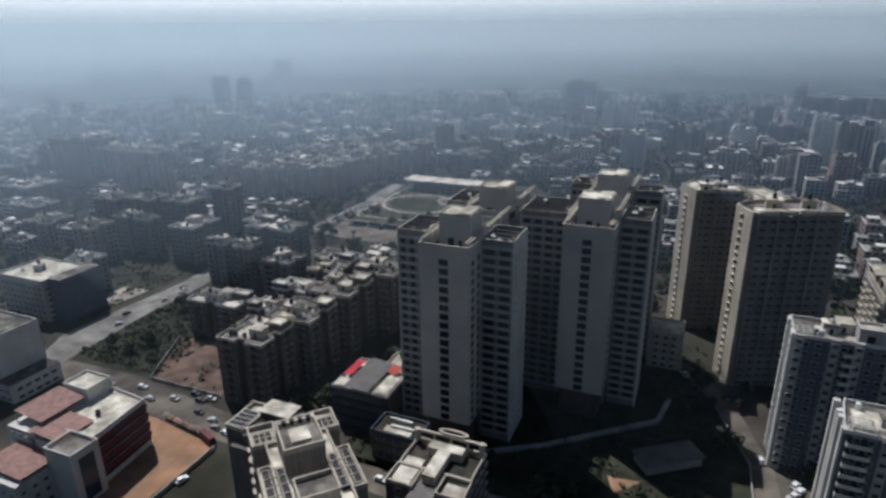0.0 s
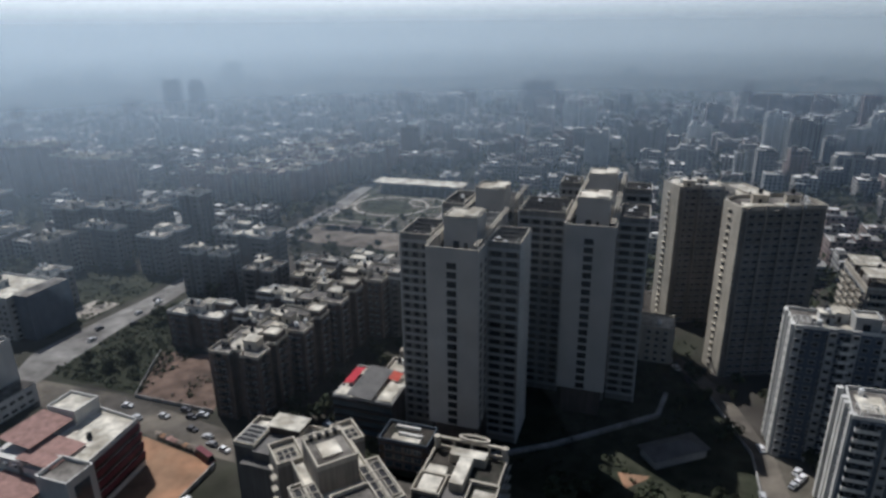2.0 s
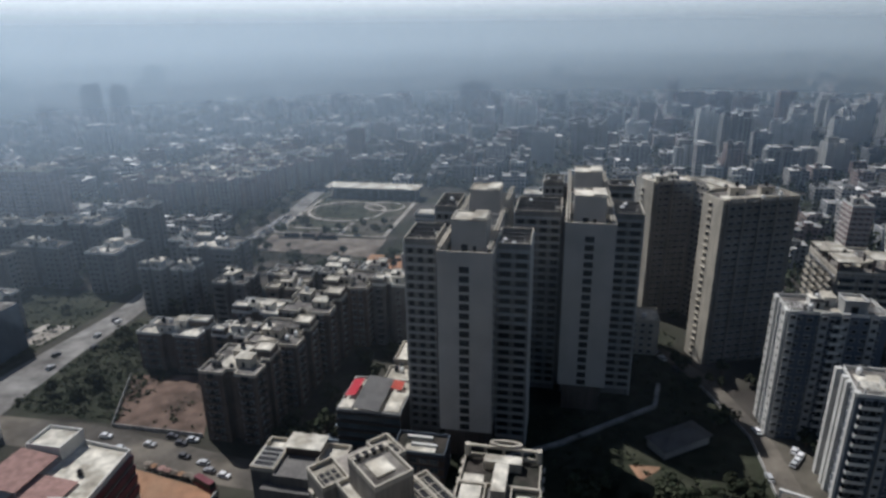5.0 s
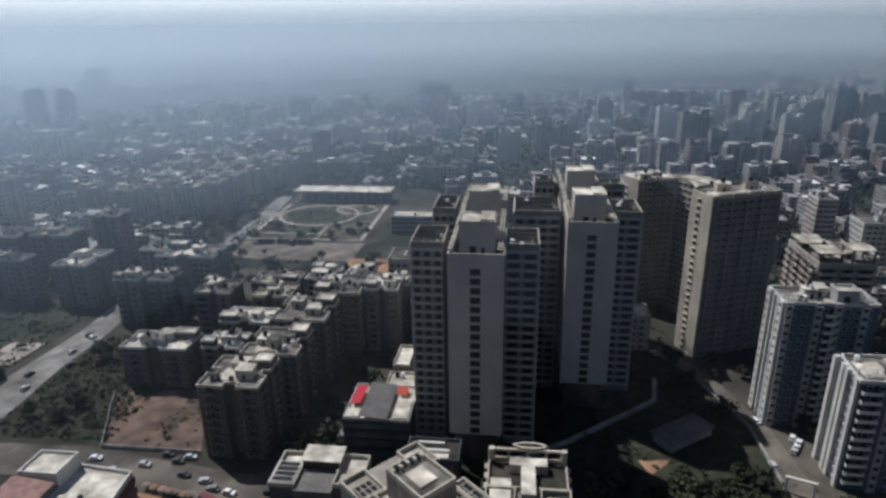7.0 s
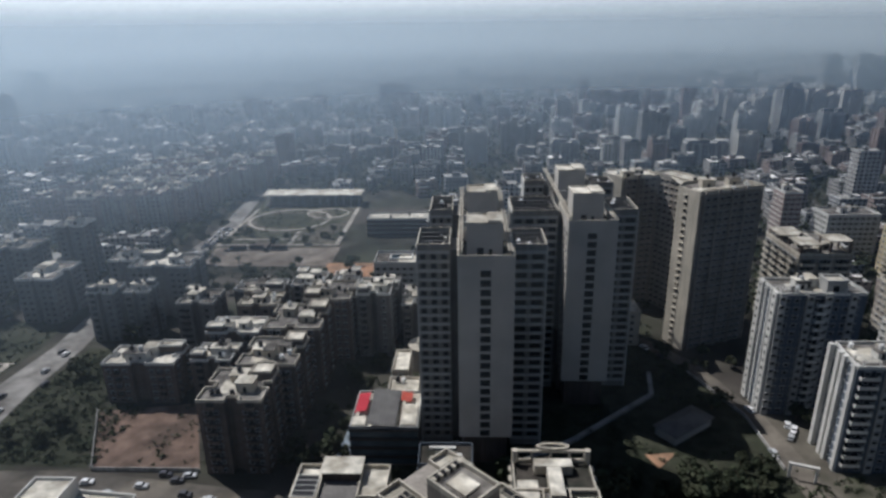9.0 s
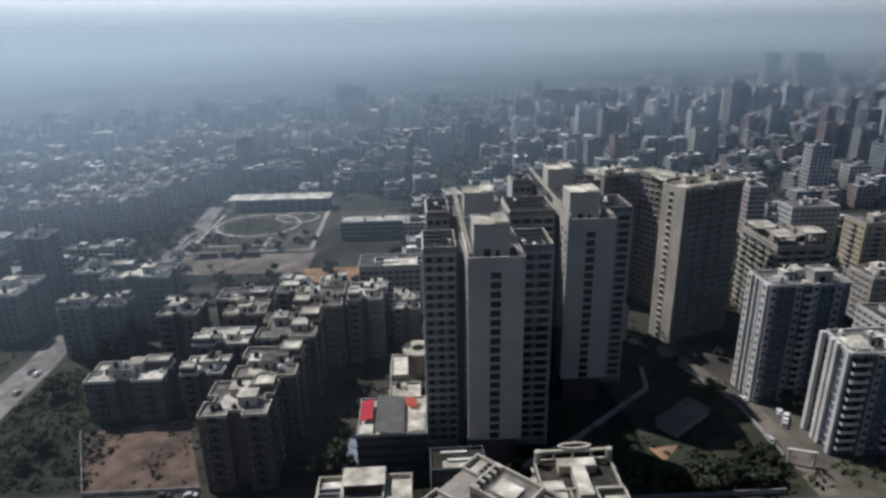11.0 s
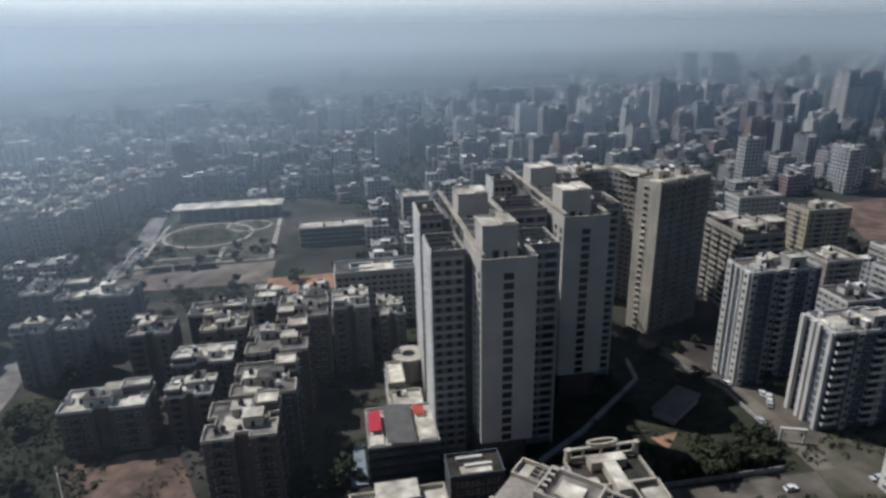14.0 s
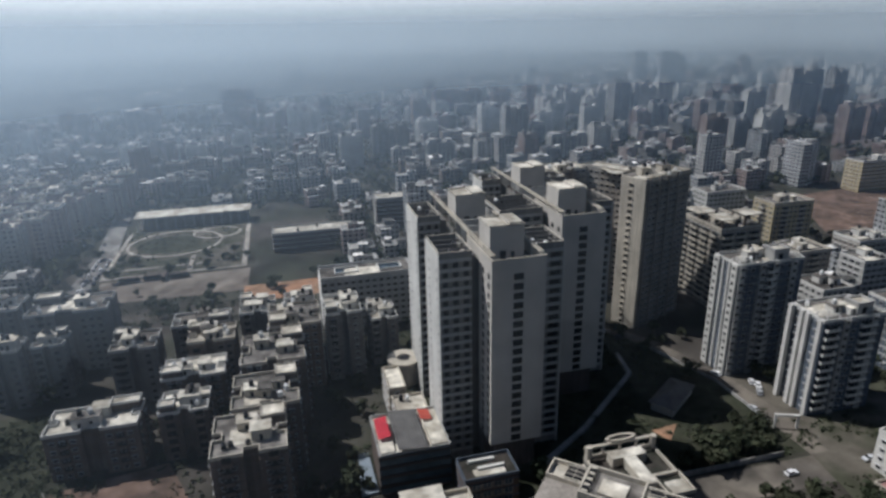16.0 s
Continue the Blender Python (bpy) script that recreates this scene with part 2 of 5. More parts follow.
# ---- building blocks ----
class Geo:
    """Collects faces for one mesh; m is the material slot."""

    def __init__(self):
        self.v, self.f, self.m = [], [], []

    def face(self, pts, m=0):
        i = len(self.v)
        self.v += [tuple(p) for p in pts]
        self.f.append(tuple(range(i, i + len(pts))))
        self.m.append(m)

    def box(self, x0, y0, z0, x1, y1, z1, m=0, top=None, bottom=True):
        i = len(self.v)
        self.v += [(x0, y0, z0), (x1, y0, z0), (x1, y1, z0), (x0, y1, z0), (x0, y0, z1), (x1, y0, z1), (x1, y1, z1), (x0, y1, z1)]
        fs = [(0, 1, 5, 4), (1, 2, 6, 5), (2, 3, 7, 6), (3, 0, 4, 7), (4, 5, 6, 7)] + ([(3, 2, 1, 0)] if bottom else [])
        self.f += [tuple(i + k for k in q) for q in fs]
        self.m += [m] * 4 + [m if top is None else top] + ([m] if bottom else [])

    def prism(self, poly, z0, z1, m=0, top=None):
        n = len(poly)
        for k in range(n):
            a, b = poly[k], poly[(k + 1) % n]
            self.face([(*a, z0), (*b, z0), (*b, z1), (*a, z1)], m)
        self.face([(*p, z1) for p in poly], m if top is None else top)
        self.face([(*p, z0) for p in reversed(poly)], m)

    def ring(self, outer, inner, z0, z1, m=0):
        n = len(outer)
        for k in range(n):
            a, b, c, d = outer[k], outer[(k + 1) % n], inner[k], inner[(k + 1) % n]
            self.face([(*a, z0), (*b, z0), (*b, z1), (*a, z1)], m)
            self.face([(*d, z0), (*c, z0), (*c, z1), (*d, z1)], m)
            self.face([(*a, z1), (*b, z1), (*d, z1), (*c, z1)], m)
            self.face([(*b, z0), (*a, z0), (*c, z0), (*d, z0)], m)

    def tube(self, x, y, z0, z1, r0, r1, m=0, n=10):
        lo = [(x + r0 * math.cos(2 * math.pi * k / n), y + r0 * math.sin(2 * math.pi * k / n), z0) for k in range(n)]
        hi = [(x + r1 * math.cos(2 * math.pi * k / n), y + r1 * math.sin(2 * math.pi * k / n), z1) for k in range(n)]
        for k in range(n):
            j = (k + 1) % n
            self.face([lo[k], lo[j], hi[j], hi[k]], m)
        self.face(hi, m)
        self.face(lo[::-1], m)

    def mesh(self, name, mats):
        me = bpy.data.meshes.new(name)
        me.from_pydata(self.v, [], self.f)
        for mt in mats if isinstance(mats, (list, tuple)) else [mats]:
            me.materials.append(mt)
        if any(self.m):
            me.polygons.foreach_set("material_index", self.m)
        me.update()
        return me


def part(name, geo, mats, parent, label="", kind="", at=None):
    """One mesh object under a thing (or at top level when parent is None). geo: a Geo, or a mesh to share."""
    ob = new(name, geo.mesh(name, mats) if isinstance(geo, Geo) else geo)
    ob.parent = parent
    if at is not None:
        ob.matrix_local = at
    return tagged(ob, label, "", "", kind)


def base(name, x, y, z=0, rz=0, label="", category="", group=""):
    ob = new(name)
    ob.empty_display_size = 0.5
    ob.matrix_world = pose(x, y, z, 0, 0, rz)
    return tagged(ob, label, category, group)


def offset(poly, d):
    """The outline moved outwards by d (inwards when negative); counter-clockwise points."""
    out, n = [], len(poly)
    for k in range(n):
        p, a, b = Vector(poly[k]), Vector(poly[k - 1]), Vector(poly[(k + 1) % n])
        e, f = (p - a).normalized(), (b - p).normalized()
        n1, n2 = Vector((e.y, -e.x)), Vector((f.y, -f.x))
        s = n1 + n2
        out.append(tuple(p + s * (2 * d / max(s.dot(s), 0.4)) if s.length > 1e-6 else p + n1 * d))
    return out


def rect(x0, y0, x1, y1):
    return [(x0, y0), (x1, y0), (x1, y1), (x0, y1)]


def notched(x0, y0, x1, y1, rng, deep=2.6):
    """A rectangle with light wells cut into its sides, as blocks of flats have."""
    w, d = x1 - x0, y1 - y0
    a, b = x0 + w * rng.uniform(0.36, 0.44), x0 + w * rng.uniform(0.54, 0.64)
    c, e = y0 + d * rng.uniform(0.34, 0.44), y0 + d * rng.uniform(0.54, 0.66)
    return [(x0, y0), (a, y0), (a, y0 + deep), (b, y0 + deep), (b, y0), (x1, y0), (x1, c), (x1 - deep, c), (x1 - deep, e), (x1, e), (x1, y1), (x0, y1), (x0, e), (x0 + deep, e), (x0 + deep, c), (x0, c)]


def turned(poly, deg, about):
    c, s = math.cos(radians(deg)), math.sin(radians(deg))
    return [(about[0] + (x - about[0]) * c - (y - about[1]) * s, about[1] + (x - about[0]) * s + (y - about[1]) * c) for x, y in poly]


PANES = {}


def window_mesh(w, h, frame_mat, glass_mat, shade):
    """A window: frame standing a little proud, pane set back, a sunshade slab above when shade is set."""
    key = (round(w, 2), round(h, 2), frame_mat.name, glass_mat.name, shade)
    if key not in PANES:
        g, t, out = Geo(), 0.12, 0.1
        o = [(-w / 2, 0), (w / 2, 0), (w / 2, h), (-w / 2, h)]
        i = [(-w / 2 + t, t), (w / 2 - t, t), (w / 2 - t, h - t), (-w / 2 + t, h - t)]
        for k in range(4):
            j = (k + 1) % 4
            g.face([(o[k][0], -out, o[k][1]), (o[j][0], -out, o[j][1]), (i[j][0], -out, i[j][1]), (i[k][0], -out, i[k][1])])
            g.face([(o[k][0], 0, o[k][1]), (o[j][0], 0, o[j][1]), (o[j][0], -out, o[j][1]), (o[k][0], -out, o[k][1])])
            g.face([(i[k][0], -out, i[k][1]), (i[j][0], -out, i[j][1]), (i[j][0], -0.02, i[j][1]), (i[k][0], -0.02, i[k][1])])
        g.face([(p[0], -0.02, p[1]) for p in i], 1)
        if w > 1.8:
            g.box(-0.05, -0.08, t, 0.05, -0.02, h - t, 0)
        if shade:
            g.box(-w / 2 - 0.15, -0.6, h, w / 2 + 0.15, 0, h + 0.1, 0)
        PANES[key] = g.mesh("window", [frame_mat, glass_mat])
    return PANES[key]


def edge_pose(a, b, s, z):
    """A pose on the wall from a to b, s metres along it, facing out."""
    d = (Vector(b) - Vector(a)).normalized()
    p = Vector(a) + d * s
    return pose(p.x, p.y, z, 0, 0, math.degrees(math.atan2(d.y, d.x)))


def place_windows(thing, joined, poly, z0, z1, storey, pitch, w, h, sill=0.9, sides=None, mats=(None, None), shade=False, single=True, only=None, margin=1.0):
    """Rows of windows on the walls of an outline; joined collects them when single is off."""
    n = len(poly)
    fm, gm = mats[0] or FRAME, mats[1] or GLASS
    for k in range(n):
        if sides is not None and k not in sides:
            continue
        a, b = poly[k], poly[(k + 1) % n]
        length = (Vector(b) - Vector(a)).length
        count = int((length - 2 * margin + (pitch - w)) / pitch)
        if count < 1:
            continue
        spots = [length / 2 + (i - (count - 1) / 2) * pitch for i in range(count)]
        if only:
            spots = [length * q for q in only]
        z = z0
        while z + sill + h < z1 + 0.2:
            for s in spots:
                m = edge_pose(a, b, s, z + sill)
                if single:
                    part("window", window_mesh(w, h, fm, gm, shade), None, thing, at=m)
                else:
                    o, i = [(-w / 2, -0.07, 0), (w / 2, -0.07, 0), (w / 2, -0.07, h), (-w / 2, -0.07, h)], 0
                    joined.face([m @ Vector(p) for p in o], 0)
                    joined.face([m @ Vector(p) for p in ((-w / 2 - 0.2, 0, h), (-w / 2 - 0.2, -0.5, h), (w / 2 + 0.2, -0.5, h), (w / 2 + 0.2, 0, h))], 1)
                    joined.face([m @ Vector(p) for p in ((-w / 2 - 0.2, -0.5, h - 0.12), (w / 2 + 0.2, -0.5, h - 0.12), (w / 2 + 0.2, -0.5, h), (-w / 2 - 0.2, -0.5, h))], 1)
            z += storey


def tank_mesh(kind):
    g = Geo()
    g.tube(0, 0, 0.3, 1.7, 0.75, 0.75, 0, 12)
    g.tube(0, 0, 1.7, 2.0, 0.75, 0.3, 0, 12)
    g.tube(0, 0, 2.0, 2.12, 0.3, 0.3, 0, 12)
    g.box(-0.7, -0.7, 0, 0.7, 0.7, 0.3, 1)
    return g.mesh("water_tank", [kind, CONCRETE])


TANKS = [tank_mesh(TANK), tank_mesh(WHITETANK)]


def roof_clutter(thing, poly, h, rng, heads=1, tanks=2, wall=None, white=0.4):
    """Stair heads with slab caps, water tanks and whitewashed patches on a roof."""
    xs, ys = [p[0] for p in poly], [p[1] for p in poly]
    x0, x1, y0, y1 = min(xs), max(xs), min(ys), max(ys)
    w, d = x1 - x0, y1 - y0
    for _ in range(heads):
        hw, hd, hh = min(rng.uniform(3, 5.5), w * 0.5), min(rng.uniform(3, 5), d * 0.5), rng.uniform(2.4, 3.6)
        cx, cy = x0 + rng.uniform(0.3, 0.7) * w, y0 + rng.uniform(0.3, 0.7) * d
        g = Geo()
        g.box(cx - hw / 2, cy - hd / 2, h, cx + hw / 2, cy + hd / 2, h + hh, 0, 1)
        g.box(cx - hw / 2 - 0.3, cy - hd / 2 - 0.3, h + hh, cx + hw / 2 + 0.3, cy + hd / 2 + 0.3, h + hh + 0.2, 1)
        g.box(cx - 0.5, cy - hd / 2 - 0.05, h, cx + 0.5, cy - hd / 2, h + 2.0, 2)
        part("stair_head", g, [wall or GREYPAINT, ROOFWHITE if rng.random() < 0.7 else ROOF, GLASS], thing)
        if rng.random() < 0.6:
            part("water_tank", TANKS[rng.random() < 0.35], None, thing, at=pose(cx, cy, h + hh + 0.2))
    for _ in range(tanks):
        part("water_tank", TANKS[rng.random() < 0.35], None, thing, at=pose(x0 + rng.uniform(0.15, 0.85) * w, y0 + rng.uniform(0.15, 0.85) * d, h + 0.12))
    if rng.random() < white:
        g = Geo()
        a, b = x0 + rng.uniform(0.08, 0.3) * w, y0 + rng.uniform(0.08, 0.3) * d
        g.box(a, b, h + 0.05, a + w * rng.uniform(0.3, 0.6), b + d * rng.uniform(0.3, 0.6), h + 0.16)
        part("roof_screed", g, ROOFWHITE, thing, "whitewashed waterproofing on the roof")


def block(name, outline, h, label, category="building", wall=None, band=None, roof=None, z0=0.0, storey=3.0, pitch=3.2, win=(1.6, 1.4), sill=0.9,
          sides=None, single=True, shade=True, seed=1, heads=1, tanks=2, group="", band_h=0.25, band_out=0.2, parapet=1.0, glass=None, balcony=(), white=0.5, thing=None, bands=True, trim=None):
    """A plain block of flats on a counter-clockwise outline: wall, parapet, roof, floor bands, windows, balconies, roof clutter."""
    rng = random.Random(seed)
    wall, roof = wall or GREYPAINT, roof or ROOF
    cx, cy = sum(p[0] for p in outline) / len(outline), sum(p[1] for p in outline) / len(outline)
    if thing is None:
        thing = base(name, cx, cy, 0, 0, label, category, group)
        ox, oy = cx, cy
    else:
        ox, oy = thing.matrix_world.translation.x, thing.matrix_world.translation.y
    poly = [(x - ox, y - oy) for x, y in outline]
    g = Geo()
    g.prism(poly, z0, h)
    part("wall", g, wall, thing)
    g = Geo()
    g.ring(offset(poly, 0.06), offset(poly, -0.22), h - 0.1, h + parapet)
    part("parapet", g, band or wall, thing)
    g = Geo()
    g.prism(offset(poly, -0.25), h - 0.2, h + 0.05)
    part("roof", g, roof, thing)
    if bands:
        g = Geo()
        g.ring(offset(poly, band_out), offset(poly, -0.05), 0, band_h)
        me, z = g.mesh("floor_band", trim or band or wall), z0 + storey
        while z < h - 0.5:
            part("floor_band", me, None, thing, at=pose(0, 0, z - band_h * 0.5))
            z += storey
    joined = Geo()
    place_windows(thing, joined, poly, z0, h, storey, pitch, win[0], win[1], sill, sides, (None, glass), shade, single)
    if joined.f:
        part("glazing", joined, [glass or GLASS, trim or band or wall], thing, "dark windows under small sunshades", "stuff")
    for k, where, bw in balcony:
        a, b = poly[k], poly[(k + 1) % len(poly)]
        length = (Vector(b) - Vector(a)).length
        g = Geo()
        g.box(-bw / 2, -1.3, -0.15, bw / 2, 0, 0.02)
        g.box(-bw / 2, -1.3, 0.02, bw / 2, -1.2, 0.95)
        g.box(-bw / 2, -1.2, 0.02, -bw / 2 + 0.1, 0, 0.95)
        g.box(bw / 2 - 0.1, -1.2, 0.02, bw / 2, 0, 0.95)
        g.box(-bw / 2 + 0.3, -0.06, 0.1, bw / 2 - 0.3, 0, 2.2, 1)
        me, z = g.mesh("balcony", [trim or band or wall, GLASS]), z0 + storey
        while z < h - 1.5:
            part("balcony", me, None, thing, at=edge_pose(a, b, length * where, z))
            z += storey
    roof_clutter(thing, poly, h, rng, heads, tanks, band or wall, white)
    return thing


def slab(name, poly, z, mat, label, kind="structure", thick=0.0):
    """A flat patch of the ground."""
    g = Geo()
    if thick:
        g.prism(poly, 0, z)
    else:
        g.face([(*p, z) for p in poly])
    return tagged(part(name, g, mat, None), label, "ground", "", kind)


# ---- ground ----
g = Geo()
for i in range(24):
    a, b = 2 * math.pi * i / 24, 2 * math.pi * (i + 1) / 24
    g.face([(0, 400, 0), (4500 * math.cos(a), 400 + 4500 * math.sin(a), 0), (4500 * math.cos(b), 400 + 4500 * math.sin(b), 0)])
tagged(part("ground", g, GROUND, None), "dusty grey-brown city ground reaching the horizon", "ground", "", "structure")
slab("road_front", [(-420, 132), (-200, 140), (-140, 134), (0, 128), (220, 126), (220, 138), (0, 140), (-140, 147), (-200, 155), (-420, 148)], 0.05, PALEROAD, "dusty pale road past the tower blocks")
slab("road_left", [(-252, 150), (-238, 150), (-243, 200), (-243, 236), (-250, 300), (-262, 300), (-257, 236), (-262, 170)], 0.09, LIGHTROAD, "pale dusty road beside scrubland")
slab("road_park", [(-250, 300), (-240, 300), (-236, 420), (-246, 520), (-300, 640), (-312, 640), (-258, 520), (-248, 420)], 0.09, LIGHTROAD, "pale road lined with parked cars beside the park")
slab("road_gate", [(25, 140), (32, 140), (33, 160), (31, 186), (26, 202), (20, 222), (8, 240), (-4, 258), (-10, 254), (2, 236), (14, 218), (21, 200), (24.5, 186), (25, 160)], 0.09, PALEROAD, "pale lane curving to a gate")
slab("ground_yard", [(-283, 203), (-267, 203), (-265, 222), (-281, 222)], 0.12, PATH, "pale paved yard beside the road")
slab("ground_lot", [(-209, 187), (-193, 155), (-158, 155), (-174, 193)], 0.07, EARTH, "bare red-brown earth of an empty plot")
slab("ground_scrub", [(-241, 236), (-241, 158), (-195, 156), (-211, 188), (-200, 232)], 0.06, GRASS, "scrub and dry grass beside the road")
slab("ground_scrub_far", [(-330, 262), (-266, 180), (-262, 236), (-266, 262)], 0.06, GRASS, "green scrub field beside the road")
slab("ground_court", [(-170, 136), (-139, 131), (-141, 96), (-180, 90), (-180, 136)], 0.06, ORANGE, "orange earth court beside the maroon building")
slab("ground_compound", [(-100, 142), (25, 142), (25, 160), (24.5, 186), (21, 200), (14, 218), (2, 236), (-10, 256), (-20, 262), (-100, 262)], 0.05, GRASS, "dark planted compound round the towers")
slab("ground_dust", [(25, 140), (20, 112), (130, 108), (130, 192), (31, 188), (33, 160)], 0.06, PARK, "dusty ground round the white blocks")
slab("ground_park", [(-236, 370), (-156, 370), (-154, 484), (-236, 484)], 0.06, PARK, "worn dusty park ground")
slab("ground_dirt", [(-232, 336), (-154, 334), (-154, 368), (-234, 368)], 0.07, SAND, "bare sandy ground with parked buses")
slab("ground_orange", [(-156, 318), (-112, 318), (-112, 340), (-156, 340)], 0.08, ORANGE, "orange earth yard")
slab("ground_field", [(195, 300), (420, 280), (480, 420), (250, 400)], 0.06, EARTH, "bare brown field")


# ---- main towers ----
def tower_wing(thing, poly, h):
    """Side wing: wall, deep parapet with a thin pale coping, sunken dark roof crossed by low beams."""
    # Wing fronts get darker paint than the sunlit end walls, shade in colour.
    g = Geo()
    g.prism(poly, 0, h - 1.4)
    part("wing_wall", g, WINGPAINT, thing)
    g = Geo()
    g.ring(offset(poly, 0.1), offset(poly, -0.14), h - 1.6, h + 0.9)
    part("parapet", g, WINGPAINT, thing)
    g = Geo()
    g.ring(offset(poly, 0.12), offset(poly, -0.16), h + 0.9, h + 1.12)
    part("coping", g, CREAM, thing, "thin pale coping")
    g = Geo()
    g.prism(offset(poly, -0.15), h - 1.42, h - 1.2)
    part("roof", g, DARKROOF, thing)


def main_tower(name, dx, dy, wing_list, label):
    """Tower of flats with a blank pale slab front, side wings and roof rooms; local plan around its front slab."""
    x0, y0 = -76.0 + dx, 159.5 + dy
    ox, oy = x0 + 8, y0 + 38
    th = base(name, ox, oy, 0, 0, label, "apartment tower", "main towers")
    H, LOW, ST, BACK = 70.0, 10.5, 2.95, 76.0
    L = lambda a, b, c, d: (x0 + a - ox, y0 + b - oy, x0 + c - ox, y0 + d - oy)
    front = rect(*L(0, 0, 16.3, 11.5))
    g = Geo()
    g.prism(front, LOW, H - 3.2)
    part("slab_wall", g, SLAB, th, "plain pale grey painted slab wall")
    well = rect(*L(0, 0, 16.3, 24))
    g = Geo()
    g.ring(offset(well, 0.004), offset(well, -0.3), H - 3.3, H + 0.5)
    part("parapet", g, SLAB, th)
    g = Geo()
    g.ring(offset(well, 0.06), offset(well, -0.32), H + 0.5, H + 0.72)
    part("coping", g, CREAM, th, "thin pale coping")
    # Dark roof colour includes the shadow lying in the sunken terrace.
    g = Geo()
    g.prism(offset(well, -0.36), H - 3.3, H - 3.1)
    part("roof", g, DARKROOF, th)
    # Core tops painted dark for the shaded voids between the roof rooms.
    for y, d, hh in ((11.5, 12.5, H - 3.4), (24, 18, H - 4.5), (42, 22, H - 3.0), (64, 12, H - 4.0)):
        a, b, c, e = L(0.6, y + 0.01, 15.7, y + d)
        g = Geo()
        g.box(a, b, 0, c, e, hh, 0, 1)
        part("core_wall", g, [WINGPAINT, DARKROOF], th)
    # the long twin roof beams with their ties and short posts
    for x in (0.15, 15.3):
        for q in (0.0, 1.0):
            a, b, c, d = L(x + q * (0.9 if x < 8 else -0.9), 1.0, x + q * (0.9 if x < 8 else -0.9) + 0.3, BACK)
            g = Geo()
            g.box(a, b, H + 1.35, c, d, H + 1.75)
            part("spine_beam", g, CREAM, th, "long thin pale roof beam")
        for k in range(26):
            a, b, c, d = L(x - (0.9 if x > 8 else 0), 1.2 + k * 2.9, x + (1.2 if x < 8 else 0.3), 1.4 + k * 2.9)
            g = Geo()
            g.box(a, b, H + 1.4, c, d, H + 1.7)
            part("beam_tie", g, CREAM, th)
        for k in range(9):
            a, b, c, d = L(x + 0.45, 1.5 + k * 9.2, x + 0.85, 1.9 + k * 9.2)
            g = Geo()
            g.box(a, b, H - 4.6, c, d, H + 1.4)
            part("beam_post", g, GREYPAINT, th)
    a, b, c, d = L(1.5, 1.5, 14.8, 11.4)
    g = Geo()
    g.box(a, b, 0, c, d, LOW)
    part("podium", g, BROWN, th, "dark recessed podium floors")
    place_windows(th, None, front, LOW, H - 1.5, ST, 3.0, 3.0, 2.0, 0.55, [0], (TANK, GLASS), only=[0.49])
    place_windows(th, None, front, LOW, H - 1.5, ST, 3.0, 1.7, 1.7, 0.75, [3], (TANK, GLASS), only=[0.78, 0.34])
    place_windows(th, None, front, LOW, H - 1.5, ST, 3.0, 1.7, 1.7, 0.75, [1], (TANK, GLASS), only=[0.22, 0.66])
    for wa, wb, wc, wd, n in wing_list:
        a, b, c, d = L(wa, wb, wc, wd)
        poly, left = rect(a, b, c, d), wa < 0
        tower_wing(th, poly, H - 0.6)
        g = Geo()
        if left:
            g.box(a - 0.35, b - 0.35, 0, a, d + 0.3, H - 0.2)
        else:
            g.box(c, b - 0.35, 0, c + 0.35, d + 0.3, H - 0.2)
        part("end_wall", g, WHITE, th, "white painted end wall")
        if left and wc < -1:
            # Link wall darker again: the recess shade is put into its paint.
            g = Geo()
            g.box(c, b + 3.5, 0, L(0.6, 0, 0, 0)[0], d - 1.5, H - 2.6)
            part("link_wall", g, SHADEPAINT, th, "deeply recessed linking wall in shade-dark paint")
        g = Geo()
        g.box(a + 0.05, b - 0.35, 0, c - 0.05, b, 1.05)
        me, z = g.mesh("spandrel_band", GREYPAINT), 3.0
        while z < H - 2:
            part("spandrel_band", me, None, th, at=pose(0, 0, z - 0.6))
            z += ST
        for k in range(n + 1):
            g = Geo()
            x = a + 0.1 + (c - a - 0.9) * k / n
            g.box(x, b - 0.3, 0, x + 0.7, b, H - 1.7)
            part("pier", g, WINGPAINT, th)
        place_windows(th, None, poly, 2.75, H - 1.5, ST, 3.2, (c - a) / n - 1.5, 1.75, 0.75, [0], (TANK, GLASS), only=[(i + 0.5) / n for i in range(n)])
        e = 3 if left else 1
        off = offset(poly, 0.36)
        place_windows(th, None, off, 1.0, H - 2, ST, 3.2, 1.3, 1.4, 0.9, [e], (WHITE, GLASS), only=[0.86, 0.3] if left else [0.14, 0.7])
        rng = random.Random(int(a * 7 + d))
        for q in range(3):
            y = b + (d - b) * (q + 1) / 4
            g = Geo()
            g.box(a + 0.3, y - 0.15, H - 1.9, c - 0.3, y + 0.15, H + 0.1)
            part("roof_beam", g, SHADEPAINT, th)
        for _ in range(3):
            part("water_tank", TANKS[rng.random() < 0.5], None, th, at=pose(rng.uniform(a + 1, c - 1), rng.uniform(b + 1, d - 1), H - 1.8))
        for q in range(7):
            g = Geo()
            x, y = c - 1.9 - 0.4 * (q % 2), b + 1.0 + q * 1.6
            g.box(x, y, H - 1.82, x + rng.uniform(0.6, 1.3), y + rng.uniform(0.5, 1.1), H + rng.uniform(-1.2, 0.0), 0)
            part("roof_unit", g, ROOFWHITE if q % 3 else SHADEPAINT, th)
